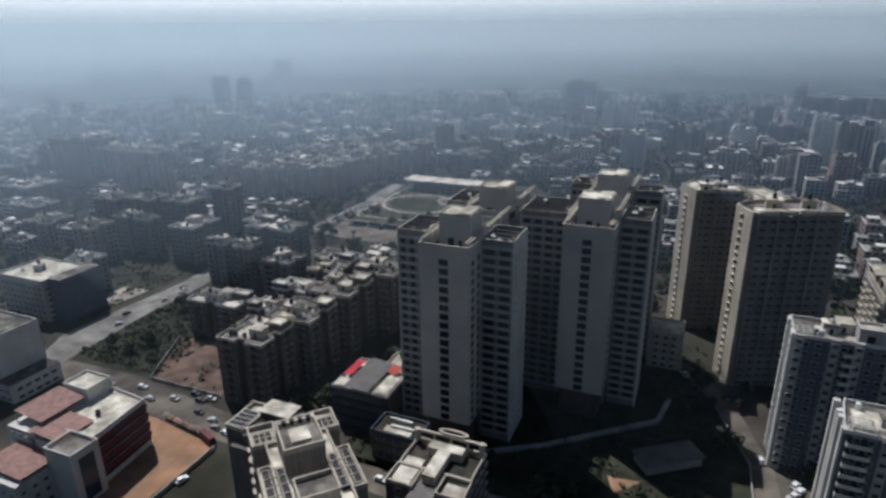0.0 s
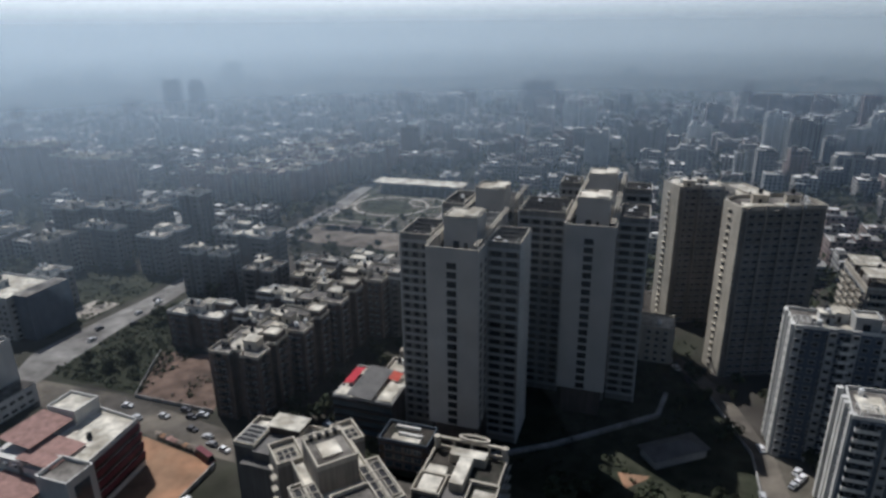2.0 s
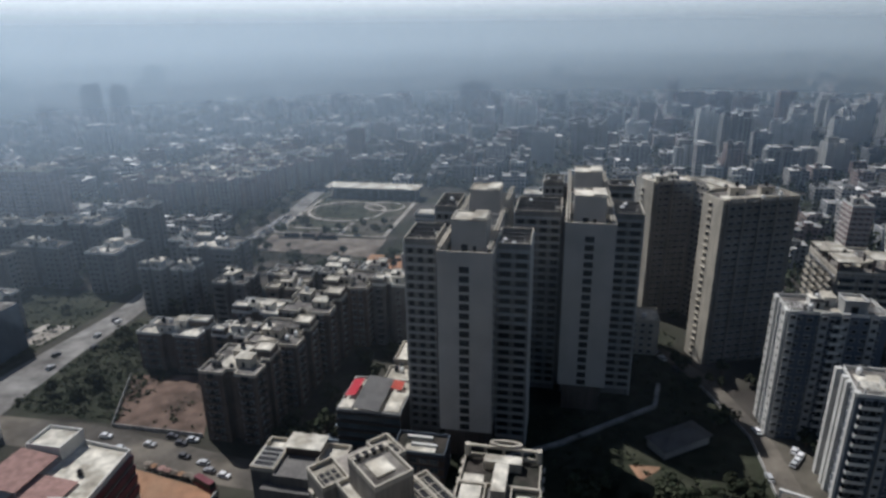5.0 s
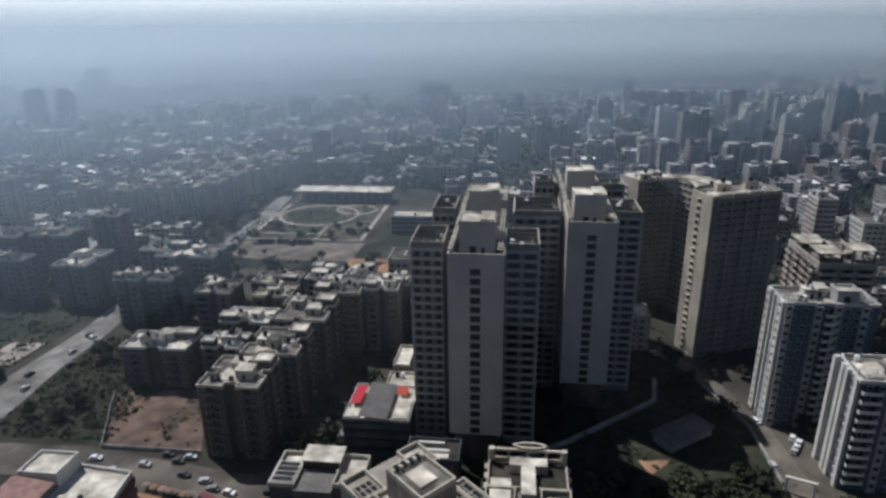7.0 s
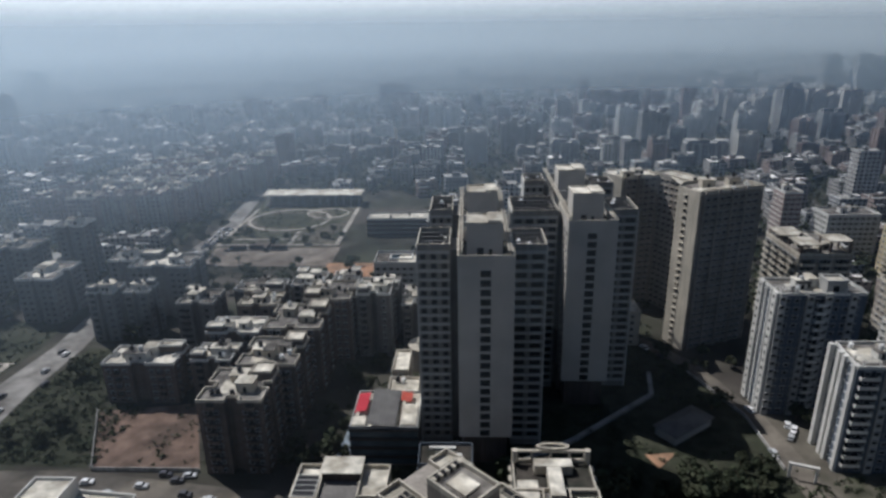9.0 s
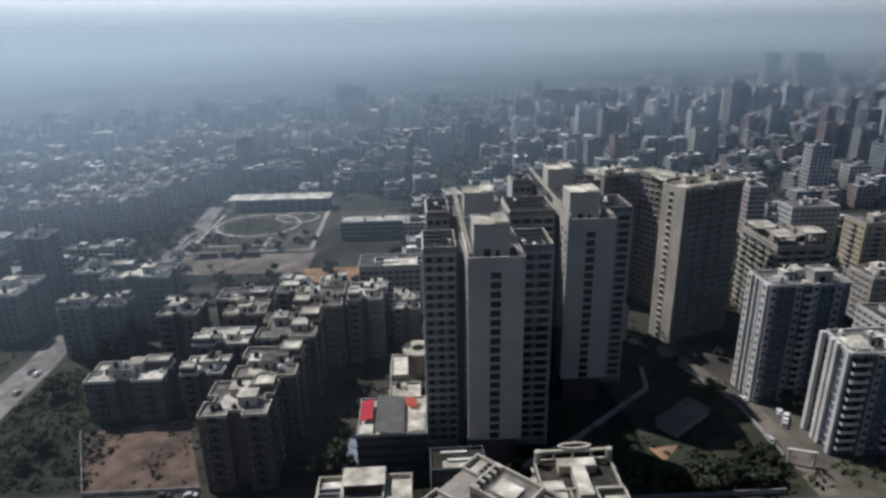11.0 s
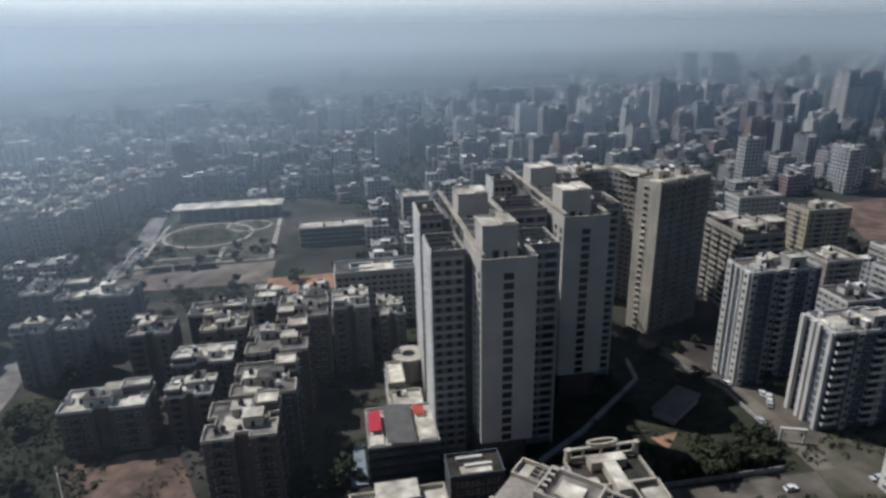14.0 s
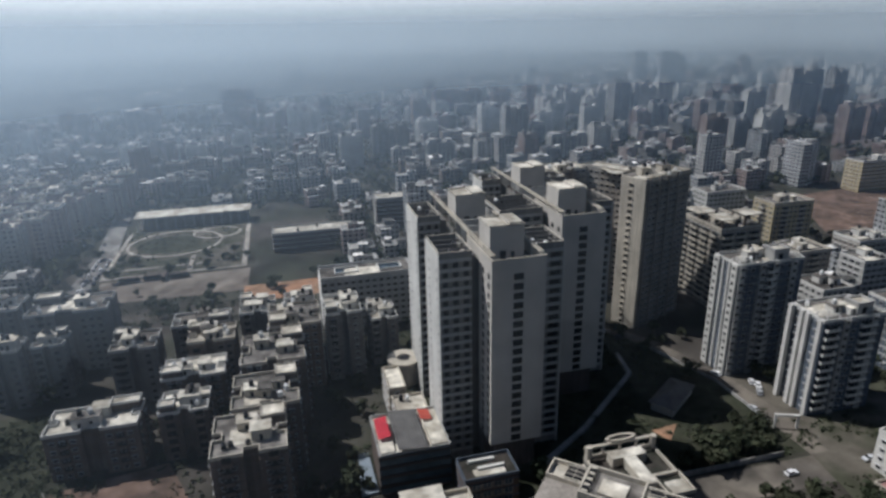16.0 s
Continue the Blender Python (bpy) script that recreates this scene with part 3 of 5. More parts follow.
    for y, hgt in ((9.6, 6.9), (46, 6.9)):
        a, b, c, d = L(2.6, y, 13.2, y + 10)
        g = Geo()
        g.box(a, b, H - 4.6, c, d, H + hgt, 0, 1)
        g.ring(rect(a - 0.12, b - 0.12, c + 0.12, d + 0.12), rect(a + 0.2, b + 0.2, c - 0.2, d - 0.2), H + hgt, H + hgt + 0.5, 3)
        g.box(a + 6.2, b + 0.6, H + hgt, c - 0.3, d - 0.4, H + hgt + 0.9, 0, 3)
        room = part("lift_room", g, [SLAB, ROOFWHITE, GLASS, ROOFWHITE], th, "grey lift and tank room on the roof")
        for x, w, hh in ((3.0, 2.0, 2.6), (6.5, 1.1, 2.2)):
            g = Geo()
            g.box(a + x, b - 0.06, H - 3, a + x + w, b, H - 3 + hh)
            part("door", g, TANK, room, "dark doorway")
    for y in (25.2, 31.5, 38.3, 60, 68):
        a, b, c, d = L(0.7, y, 15.6, y + 0.4)
        g = Geo()
        g.box(a, b, H - 4.6, c, d, H + 0.9)
        part("roof_beam", g, GREYPAINT, th)
    rng = random.Random(int(dx) + 3)
    for k in range(14):
        x, y = rng.uniform(2, 13), rng.choice((rng.uniform(26, 40), rng.uniform(58, 73)))
        a, b, c, d = L(x, y, x + rng.uniform(0.8, 3.2), y + rng.uniform(0.8, 2.0))
        g = Geo()
        g.box(a, b, H - 4.8, c, d, H - rng.uniform(1.6, 3.0), 0, 1)
        part("roof_unit", g, [SHADEPAINT, ROOFWHITE if k % 2 else ROOF], th)
    return th


main_tower("apartment_tower", 0, 0, [(-12.2, 10.8, -2.5, 27, 3), (16.31, 10.5, 26.2, 25.5, 2), (-10.3, 48, -2.5, 66, 3)], "tall grey-white apartment tower with a blank windowed slab front")
main_tower("apartment_tower", 36, 33, [(-17.5, 13.2, -1.5, 32, 4), (16.31, 14, 26, 30, 2), (-9.5, 58, -1.5, 70, 3), (16.31, 54, 26, 64, 2)], "tall grey-white apartment tower standing behind its twin")

# ---- cream towers ----
# Flank in darker tan than the sunlit end wall, shade put into paint.
C = [(12.5, 245.5), (17.5, 234.6), (46.5, 246.2), (44, 254), (39, 261.8), (30, 258.5), (16, 252)]
cream = block("cream_tower", C, 67.5, "tall cream apartment tower with a lit ribbed end wall", "apartment tower", TAN, CREAM, ROOF, storey=2.9, pitch=3.4, win=(2.2, 1.3), trim=TAN, sides=[1, 2], seed=5, heads=3, tanks=6, band_h=0.9, band_out=0.3, parapet=1.4)
C1 = [(-8.5, 289.5), (-2, 279), (16, 285), (14, 296), (-5, 299)]
block("cream_tower", C1, 63.5, "tall cream apartment tower joined to its neighbour by a pale roof", "apartment tower", TAN, CREAM, ROOFWHITE, storey=2.9, pitch=3.4, win=(2.2, 1.3), trim=TAN, sides=[1], seed=6, heads=2, tanks=5, band_h=0.9, band_out=0.3)


block("cream_tower", [(30.5, 259), (38.6, 262), (23, 290.5), (14.6, 287.5)], 64.6, "cream linking wing under a long pale roof", "apartment tower", TAN, CREAM, ROOFWHITE, storey=2.9, sides=[1, 3], seed=11, heads=0, tanks=1, bands=False, single=False)
for dx in (0, 1):
    ends = [(12.5, 245.5), (17.5, 234.6)] if dx == 0 else [(-8.5, 289.5), (-2, 279)]
    a, b = Vector(ends[0]), Vector(ends[1])
    n = Vector(((b - a).y, -(b - a).x)).normalized() * 0.5
    ends_poly = [tuple(a + n), tuple(b + n), tuple(b), tuple(a)]
    th = [o for o in scene.objects if o.name.startswith("cream_tower") and o.parent is None][dx]
    o = th.matrix_world.translation
    local = [(x - o.x, y - o.y) for x, y in ends_poly]
    g = Geo()
    g.prism(local, 0, (68.9, 64.9)[dx])
    part("end_wall", g, CREAM, th, "pale cream end wall")
    place_windows(th, None, local, 0, (67, 63)[dx], 2.9, 3.2, 1.9, 1.7, 0.8, [0], (CREAM, GLASS), True, only=[0.4])

for dx, edge in ((0, 1), (1, 1)):
    outline = (C, C1)[dx]
    a, b = Vector(outline[edge]), Vector(outline[edge + 1])
    th = [o for o in scene.objects if o.name.startswith("cream_tower") and o.parent is None][dx]
    o, d = th.matrix_world.translation, (b - a).normalized()
    nrm, step = Vector((d.y, -d.x)), 6.8
    for q in range(int((b - a).length / step)):
        p = a + d * (1.2 + q * step)
        g = Geo()
        g.prism([(v.x - o.x, v.y - o.y) for v in (p + nrm * 0.9, p + d * 1.1 + nrm * 0.9, p + d * 1.1, p)], 0, (68.6, 64.6)[dx] + 0.9 * (q % 2))
        part("rib", g, TAN, th)
    g = Geo()
    mid_a, mid_b = a.lerp(b, 0.1), a.lerp(b, 0.9)
    g.prism([(v.x - o.x, v.y - o.y) for v in (mid_a - nrm * 3.5, mid_b - nrm * 3.5, mid_b - nrm * 6.5, mid_a - nrm * 6.5)], (67.56, 63.56)[dx], (68.3, 64.3)[dx])
    part("roof_strip", g, ROOFWHITE, th, "whitewashed strip of roof")

# ---- right-hand blocks ----
def flats(name, x0, y0, x1, y1, h, wall, band, label, seed, sides=(0, 3), single=True, **kw):
    return block(name, rect(x0, y0, x1, y1), h, label, kw.pop("category", "apartment block"), wall, band, kw.pop("roof", ROOF), sides=list(sides), seed=seed, single=single, **kw)


tower_e = flats("blue_white_tower", 29.5, 188.5, 58, 202, 45.5, BLUEPAINT, WHITE, "white and blue-grey apartment tower with window bays", 7, heads=3, tanks=5, win=(1.7, 1.5), bands=False, balcony=((0, 0.5, 3.2),))
tower_f = block("blue_white_tower", [(39, 157.5), (64, 157), (64, 173), (41, 173)], 36, "white apartment block with banded balconies and blue-grey strips", "apartment block", BLUEPAINT, WHITE, ROOF, sides=[0, 3], seed=8, heads=3, tanks=5, balcony=((0, 0.14, 5.5), (0, 0.72, 6.0)), bands=False, win=(1.7, 1.5))


def ribs(thing, xs, y0, h, w, mat, out=0.7, axis="x"):
    """Window bays running the full height of a wall: white, greyed on the shaded front."""
    ox, oy = thing.matrix_world.translation.x, thing.matrix_world.translation.y
    for a in xs:
        g = Geo()
        if axis == "x":
            g.box(a - ox, y0 - out - oy, 0, a + w - ox, y0 - oy, h)
        else:
            g.box(y0 - out - ox, a - oy, 0, y0 - ox, a + w - oy, h)
        part("bay", g, mat, thing, "painted bay, white on the sunlit side, grey on the shaded front")
        z = 1.0
        while z < h - 2 and w > 2:
            p = (pose(a + w / 2 - ox, y0 - out - oy, z + 0.8) if axis == "x" else pose(y0 - out - ox, a + w / 2 - oy, z + 0.8, 0, 0, -90))
            part("window", window_mesh(min(1.7, w - 0.6), 1.5, mat, GLASS, axis == "x"), None, thing, at=p)
            z += 3.0


# Front bays take grey, left ones white: the front's shade put into paint.
ribs(tower_e, (29.6, 38.6, 44.5, 52.5), 188.5, 46.5, 2.3, GREYPAINT)
ribs(tower_e, (188.7, 198.8), 29.5, 46.3, 3.0, WHITE, 0.8, "y")
ribs(tower_e, (193.0, 196.2), 29.5, 45.8, 0.8, WHITE, 0.5, "y")
ribs(tower_f, (47.0, 58.5), 157.4, 37, 2.3, GREYPAINT)
ribs(tower_f, (158.2, 163.6, 166.2, 171.2), 40.2, 36.8, 1.5, WHITE, 1.6, "y")
balcony_block = flats("balcony_block", 62.5, 241, 84, 271, 40, TAN, CREAM, "cream apartment block stacked with deep balconies", 9, heads=3, tanks=4, balcony=((3, 0.13, 5.5), (3, 0.38, 5.5), (3, 0.63, 5.5), (3, 0.87, 5.5), (0, 0.17, 5.5), (0, 0.5, 5.0), (0, 0.83, 5.5)))
for x0, y0, x1, y1, h in ((-10.4, -14.5, -2.5, -5, 4.5), (1.5, -14.5, 9.5, -6, 6.0), (-10.4, 2, -1, 13, 3.2)):
    for x in (x0, x1):
        for y in (y0, y1):
            g = Geo()
            g.box(x - 0.35, y - 0.35, 40, x + 0.35, y + 0.35, 40 + h)
            part("frame_post", g, BROWN, balcony_block)
    g = Geo()
    g.box(x0 - 0.6, y0 - 0.6, 40 + h, x1 + 0.6, y1 + 0.6, 40 + h + 0.35, 0, 1)
    part("frame_slab", g, [CREAM, ROOFWHITE], balcony_block, "thin cream slab on dark posts")
flats("apartment_block", 129, 340, 158, 356, 27, GREYPAINT, WHITE, "pale grey apartment block beside a bare field", 50, heads=2, single=False)
flats("apartment_block", 147, 303, 175, 320, 28, YELLOW, CREAM, "yellow and cream apartment block with balconies", 51, heads=3, balcony=((3, 0.5, 4), (0, 0.3, 4), (0, 0.7, 4)))
flats("apartment_block", 107, 240, 126, 256, 24, TAN, CREAM, "cream apartment block with dark bays", 52, heads=2, balcony=((0, 0.5, 5),))
flats("apartment_block", 126, 221, 142, 235, 24, GREYPAINT, WHITE, "white apartment block with ribbon windows", 53, heads=1, win=(2.6, 1.5), pitch=3.6)
flats("apartment_block", 113, 360, 124, 374, 35, PINK, WHITE, "slim pink apartment tower", 54, heads=1, single=False)
flats("apartment_block", 306, 392, 345, 408, 24, YELLOW, WHITE, "yellow and white apartment block beside the field", 55, heads=2, single=False)
flats("apartment_block", 88, 205, 104, 222, 21, GREYPAINT, WHITE, "grey apartment block among its neighbours", 56, heads=2)
flats("apartment_block", 92, 170, 116, 188, 27, BLUEPAINT, WHITE, "white and blue-grey apartment block", 57, heads=2)
flats("apartment_block", 160, 255, 182, 272, 19, TAN, WHITE, "low tan apartment block", 58, heads=2, single=False)
flats("apartment_block", 98, 300, 118, 318, 22, GREYPAINT, WHITE, "grey apartment block with a pale roof", 59, heads=2, single=False)
flats("low_block", -13, 239, 0, 252, 15, CREAM, CREAM, "low cream block at the foot of the tall towers", 60, heads=0, tanks=1, roof=ROOFWHITE, category="building")

flats("white_building", 38, 110, 60, 130.5, 13, WHITE, WHITE, "plain white building beside the dusty road", 65, (2, 3), heads=1, tanks=1, roof=ROOFWHITE, category="building", bands=False)
flats("low_block", 27, 108, 36, 120, 4.5, CREAM, CREAM, "low cream building with a faded orange roof", 66, (2, 3), heads=0, tanks=1, roof=TILEROOF, category="building", bands=False)

# ---- middle cluster ----
MID = [
    (-155, 154, -135, 173, 26, BROWN, CREAM), (-151, 177, -131, 197, 25, BROWN, CREAM), (-149, 201, -128, 222, 26.5, BROWN, CREAM), (-140, 226, -121, 246, 27, TAN, CREAM),
    (-119, 229, -105, 246, 28, GREYPAINT, WHITE), (-101, 236, -90, 252, 20, GREYPAINT, WHITE), (-178, 250, -156, 262, 21, GREYPAINT, WHITE), (-208, 193, -181, 207, 16, GREYPAINT, WHITE),
    (-177, 214, -156, 228, 18, BROWN, WHITE), (-197, 233, -181, 248, 22, GREYPAINT, GREYPAINT), (-241, 242, -229, 253, 23, GREYPAINT, GREYPAINT), (-226, 245, -215, 256, 22, GREYPAINT, GREYPAINT),
    (-234, 266, -204, 284, 26, GREYPAINT, GREYPAINT), (-170, 232, -153, 245, 22, TAN, CREAM), (-152, 250, -138, 266, 23, GREYPAINT, WHITE), (-134, 250, -122, 264, 24, TAN, WHITE), (-175, 194, -160, 207, 17, BROWN, WHITE),
    (-117, 249, -104, 262, 22, GREYPAINT, WHITE),
]
for k, (x0, y0, x1, y1, h, mw, bd) in enumerate(MID):
    # Grey and tan walls swap to darker copies, shade put into the colour.
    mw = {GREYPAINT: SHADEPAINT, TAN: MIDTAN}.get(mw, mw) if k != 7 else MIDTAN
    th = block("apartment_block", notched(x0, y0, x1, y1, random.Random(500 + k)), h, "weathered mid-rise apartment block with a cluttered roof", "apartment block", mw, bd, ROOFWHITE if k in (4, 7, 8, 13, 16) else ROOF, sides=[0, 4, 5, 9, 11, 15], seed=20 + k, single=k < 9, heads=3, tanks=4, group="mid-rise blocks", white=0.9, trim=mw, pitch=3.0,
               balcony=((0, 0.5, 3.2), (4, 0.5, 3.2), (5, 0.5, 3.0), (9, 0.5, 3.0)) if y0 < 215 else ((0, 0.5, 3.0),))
    th_at = th.matrix_world.translation
    rng = random.Random(300 + k)
    # a raised roof level over part of the plan, as the stepped terraces have
    w, d = x1 - x0, y1 - y0
    g = Geo()
    a, b = (x0 + x1) / 2 - th_at.x + rng.choice((-w / 2 + 0.4, w * 0.16)), (y0 + y1) / 2 - th_at.y + rng.choice((-d / 2 + 0.4, d * 0.16))
    pl = rect(a, b, a + w * 0.34 - 0.5, b + d * 0.34 - 0.5)
    g.prism(pl, h, h + 2.9, 0, 1)
    g.ring(offset(pl, 0.15), offset(pl, -0.1), h + 2.7, h + 3.5, 2)
    part("terrace_room", g, [mw, ROOFWHITE, bd], th, "raised roof room with a whitewashed terrace")

LEFT = [
    (-291, 303, -276, 316, 35, GREYPAINT, WHITE), (-365, 276, -345, 292, 28, GREYPAINT, GREYPAINT), (-342, 281, -321, 297, 29, GREYPAINT, WHITE), (-318, 287, -296, 303, 28, GREYPAINT, GREYPAINT),
    (-333, 262, -303, 272, 23, GREYPAINT, GREYPAINT), (-286, 260, -268, 284, 22, GREYPAINT, WHITE), (-338, 238, -324, 256, 22, TAN, CREAM), (-302, 205, -288, 219, 18, GREYPAINT, WHITE),
    (-493, 298, -463, 328, 20, BROWN, GREYPAINT), (-518, 361, -494, 380, 45, PINK, CREAM), (-490, 366, -463, 385, 46, PINK, CREAM), (-417, 342, -400, 358, 44, PINK, CREAM), (-397, 344, -379, 360, 44, PINK, CREAM),
    (-450, 352, -432, 368, 42, PINK, CREAM), (-262, 296, -248, 312, 18, GREYPAINT, WHITE), (-440, 270, -415, 288, 18, GREYPAINT, WHITE), (-400, 250, -378, 270, 16, TAN, WHITE),
]
for k, (x0, y0, x1, y1, h, mw, bd) in enumerate(LEFT):
    # Grey walls here take the darker copy too, with their shade painted in.
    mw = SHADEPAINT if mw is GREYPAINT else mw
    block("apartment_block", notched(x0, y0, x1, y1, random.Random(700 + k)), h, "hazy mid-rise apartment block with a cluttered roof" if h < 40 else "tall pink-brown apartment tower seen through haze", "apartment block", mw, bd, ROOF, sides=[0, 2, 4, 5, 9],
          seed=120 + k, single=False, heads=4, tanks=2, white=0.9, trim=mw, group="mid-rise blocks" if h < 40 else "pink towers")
rng = random.Random(77)
for j in range(7):
    for i in range(4):
        x, y = -372 + i * 25 + j * 6 + rng.uniform(-2, 2), 398 + j * 23 + rng.uniform(-2, 2)
        mw = rng.choice((PINK, PINK, TAN))
        block("colony_block", notched(x, y, x + rng.uniform(14, 19), y + rng.uniform(12, 16), rng, 2.0), rng.uniform(23, 28), "pink-brown colony block of flats with white roof rooms", "apartment block", mw, rng.choice((CREAM, WHITE, PINK)), ROOFWHITE if (i + j) % 3 == 0 else ROOF, sides=[0, 4, 5, 9],
              seed=160 + j * 4 + i, single=False, heads=3, tanks=1, white=0.9, trim=mw, bands=False, group="colony blocks")

longb = flats("long_block", -118, 273, -76, 289, 25, GREYPAINT, WHITE, "long grey institutional block with two roof wells", 40, (0, 3), False, heads=0, tanks=0, category="building")
for x in (-14, 6):
    g = Geo()
    g.ring(rect(x, -3, x + 11, 4), rect(x + 0.5, -2.5, x + 10.5, 3.5), 25, 25.9)
    part("roof_well", g, WHITE, longb)
    # Flat dark panel added for the shade inside the roof void.
    g = Geo()
    g.box(x + 0.5, -2.5, 25.02, x + 10.5, 3.5, 25.1)
    part("skylight", g, BLUEGLASS, longb, "dark panel painted as the shaded roof well")
flats("hall", -140, 390, -90, 405, 11.5, BROWN, GREYPAINT, "long dark hall with a pale flat roof", 41, (0, 3), False, heads=0, tanks=2, roof=ROOFWHITE, category="building")
flats("hall", -70, 424, -48, 440, 19, BROWN, GREYPAINT, "dark block with a pale overhanging roof", 61, (0, 3), False, heads=0, tanks=1, roof=ROOFWHITE, category="building")

# ---- park ----
stand = base("grandstand", -194.5, 472, 0, 0, "long grandstand with a pale flat canopy roof", "grandstand")
g = Geo()
g.box(-39, -8, 9.0, 39, 10, 9.6)
part("canopy", g, ROOFWHITE, stand, "pale dusty canopy roof")
# Steps in dark paint, standing for the shade under the canopy.
for i in range(6):
    g = Geo()
    g.box(-37, -6 + i * 2.4, 0, 37, -3.6 + i * 2.4, 0.8 + i * 0.8)
    part("seat_step", g, SHADEPAINT, stand)
for i in range(13):
    g = Geo()
    g.tube(-37 + i * 6.16, -7.5, 0, 9.0, 0.25, 0.25, 0, 8)
    part("post", g, METALPOST, stand)


def oval(cx, cy, rx, ry, n=40, deg=0):
    return turned([(cx + rx * math.cos(2 * math.pi * k / n), cy + ry * math.sin(2 * math.pi * k / n)) for k in range(n)], deg, (cx, cy))


def oval_path(name, cx, cy, rx, ry, w, z, mat, label):
    g = Geo()
    g.ring(oval(cx, cy, rx, ry), oval(cx, cy, rx - w, ry - w), 0, z)
    tagged(part(name, g, mat, None), label, "path", "", "structure")


oval_path("path_park_outer", -203, 430, 30, 27, 2.2, 0.25, PATH, "pale oval park path")
oval_path("path_park_inner", -178, 446, 16, 13, 1.8, 0.25, PATH, "small pale oval park path")
slab("ground_park_green", oval(-206, 428, 20, 18), 0.2, GRASS, "green oval lawn")
for k, (x0, y0, x1, y1) in enumerate(((-236, 372, -156, 374.5), (-159, 374, -156, 460), (-236, 384, -180, 386), (-190, 374, -187, 402), (-236, 374, -233.5, 458))):
    slab("path_park_%d" % (k + 1), rect(x0, y0, x1, y1), 0.18 + 0.02 * k, PATH, "pale straight park path")

# ---- near blocks ----
R = base("commercial_block", -100, 169, 0, 0, "dark glass commercial block with red rooftop sheds", "commercial building")
g = Geo()
g.box(-10, -10, 0, 11, 10, 13.8)
part("wall", g, BROWN, R)
for i in range(4):
    g = Geo()
    g.box(-10.3, -10.35, 0.8 + i * 3.3, 11.3, -10, 2.9 + i * 3.3)
    part("glass_band", g, BLUEGLASS, R, "blue-black ribbon of glass")
    g = Geo()
    g.box(-10.5, -10.7, 3.0 + i * 3.3, 11.5, -10, 3.9 + i * 3.3)
    part("floor_band", g, TANK, R)
g = Geo()
g.ring(rect(-10.2, -10.2, 11.2, 10.2), rect(-9.9, -9.9, 10.9, 9.9), 13.6, 14.6)
part("parapet", g, GREYPAINT, R)
g = Geo()
g.box(-9.9, -9.9, 13.6, 10.9, 9.9, 13.85)
part("roof", g, ROOFWHITE, R)


def sheet_roof(thing, x0, y0, x1, y1, zl, zr, mat, label, step=0.9, posts=13.85):
    """A sloping corrugated sheet on a light frame."""
    g = Geo()
    n = max(2, int((x1 - x0) / (step / 2)))
    for k in range(n):
        xa, xb = x0 + (x1 - x0) * k / n, x0 + (x1 - x0) * (k + 1) / n
        za, zb = zl + (zr - zl) * k / n + (0.09 if k % 2 else 0), zl + (zr - zl) * (k + 1) / n + (0.0 if k % 2 else 0.09)
        g.face([(xa, y0, za), (xb, y0, zb), (xb, y1, zb), (xa, y1, za)])
        g.face([(xa, y1, za - 0.08), (xb, y1, zb - 0.08), (xb, y0, zb - 0.08), (xa, y0, za - 0.08)])
        g.face([(xa, y0, za - 0.08), (xb, y0, zb - 0.08), (xb, y0, zb), (xa, y0, za)])
    roof = part("sheet_roof", g, mat, thing, label)
    g = Geo()
    for x, z in ((x0 + 0.3, zl), (x1 - 0.3, zr)):
        for y in (y0 + 0.3, y1 - 0.3):
            g.box(x - 0.1, y - 0.1, posts, x + 0.1, y + 0.1, z - 0.05)
    part("frame", g, METALPOST, thing)
    return roof


sheet_roof(R, -4.6, -11.3, 4.4, 9, 16.2, 15.4, SHEET, "grey corrugated sheet roof")
sheet_roof(R, -9.4, -4.2, -5.6, 6.5, 15.6, 16.3, REDSHEET, "bright red sheet roof")
sheet_roof(R, 4.8, 2.0, 8.4, 7.5, 16.2, 15.5, ORANGESHEET, "orange-red sheet roof")
g = Geo()
g.box(5.6, -9.6, 13.85, 10.6, 1.5, 15, 0, 1)
part("roof_room", g, [CREAM, ROOFWHITE], R)
g = Geo()
g.box(-9.6, -9.7, 13.85, -5.4, -5, 14.9, 0, 1)
part("roof_room", g, [CREAM, ROOFWHITE], R)
flats("annex", -101, 178.5, -90.5, 191, 12, TAN, CREAM, "low cream annex with a pale flat roof", 62, (3, 0), heads=0, tanks=2, roof=ROOFWHITE, category="building")
flats("annex", -101, 196, -95, 211, 12, TAN, CREAM, "narrow cream annex with a pale roof", 63, (3, 0), heads=0, tanks=0, roof=ROOFWHITE, category="building")
drum = base("round_building", -91, 221, 0, 0, "low round building with a pale ring roof", "building")
g = Geo()
g.tube(0, 0, 0, 9.5, 6, 6, 0, 28)
part("wall", g, TAN, drum)
g = Geo()
g.ring(oval(0, 0, 6.4, 6.4, 28), oval(0, 0, 2.6, 2.6, 28), 9.4, 10.2)
part("roof", g, CREAM, drum)
# Flat black disc closes the middle of the ring roof.
g = Geo()
g.tube(0, 0, 9.5, 9.7, 2.6, 2.6, 0, 20)
part("roof_well", g, TANK, drum)
lowb = flats("low_block", -88, 146, -72, 156, 10, BROWN, BLUEPAINT, "low dark glazed entrance block with white roof strips", 64, (0,), heads=0, tanks=0, glass=BLUEGLASS, win=(2.6, 2.2), roof=DARKROOF, category="building", shade=False)
for y, x0, x1 in ((2.5, -5, 3), (-1.0, -3, 5)):
    g = Geo()
    g.box(x0, y, 10.05, x1, y + 0.9, 10.9)
    part("roof_strip", g, WHITE, lowb)
g = Geo()
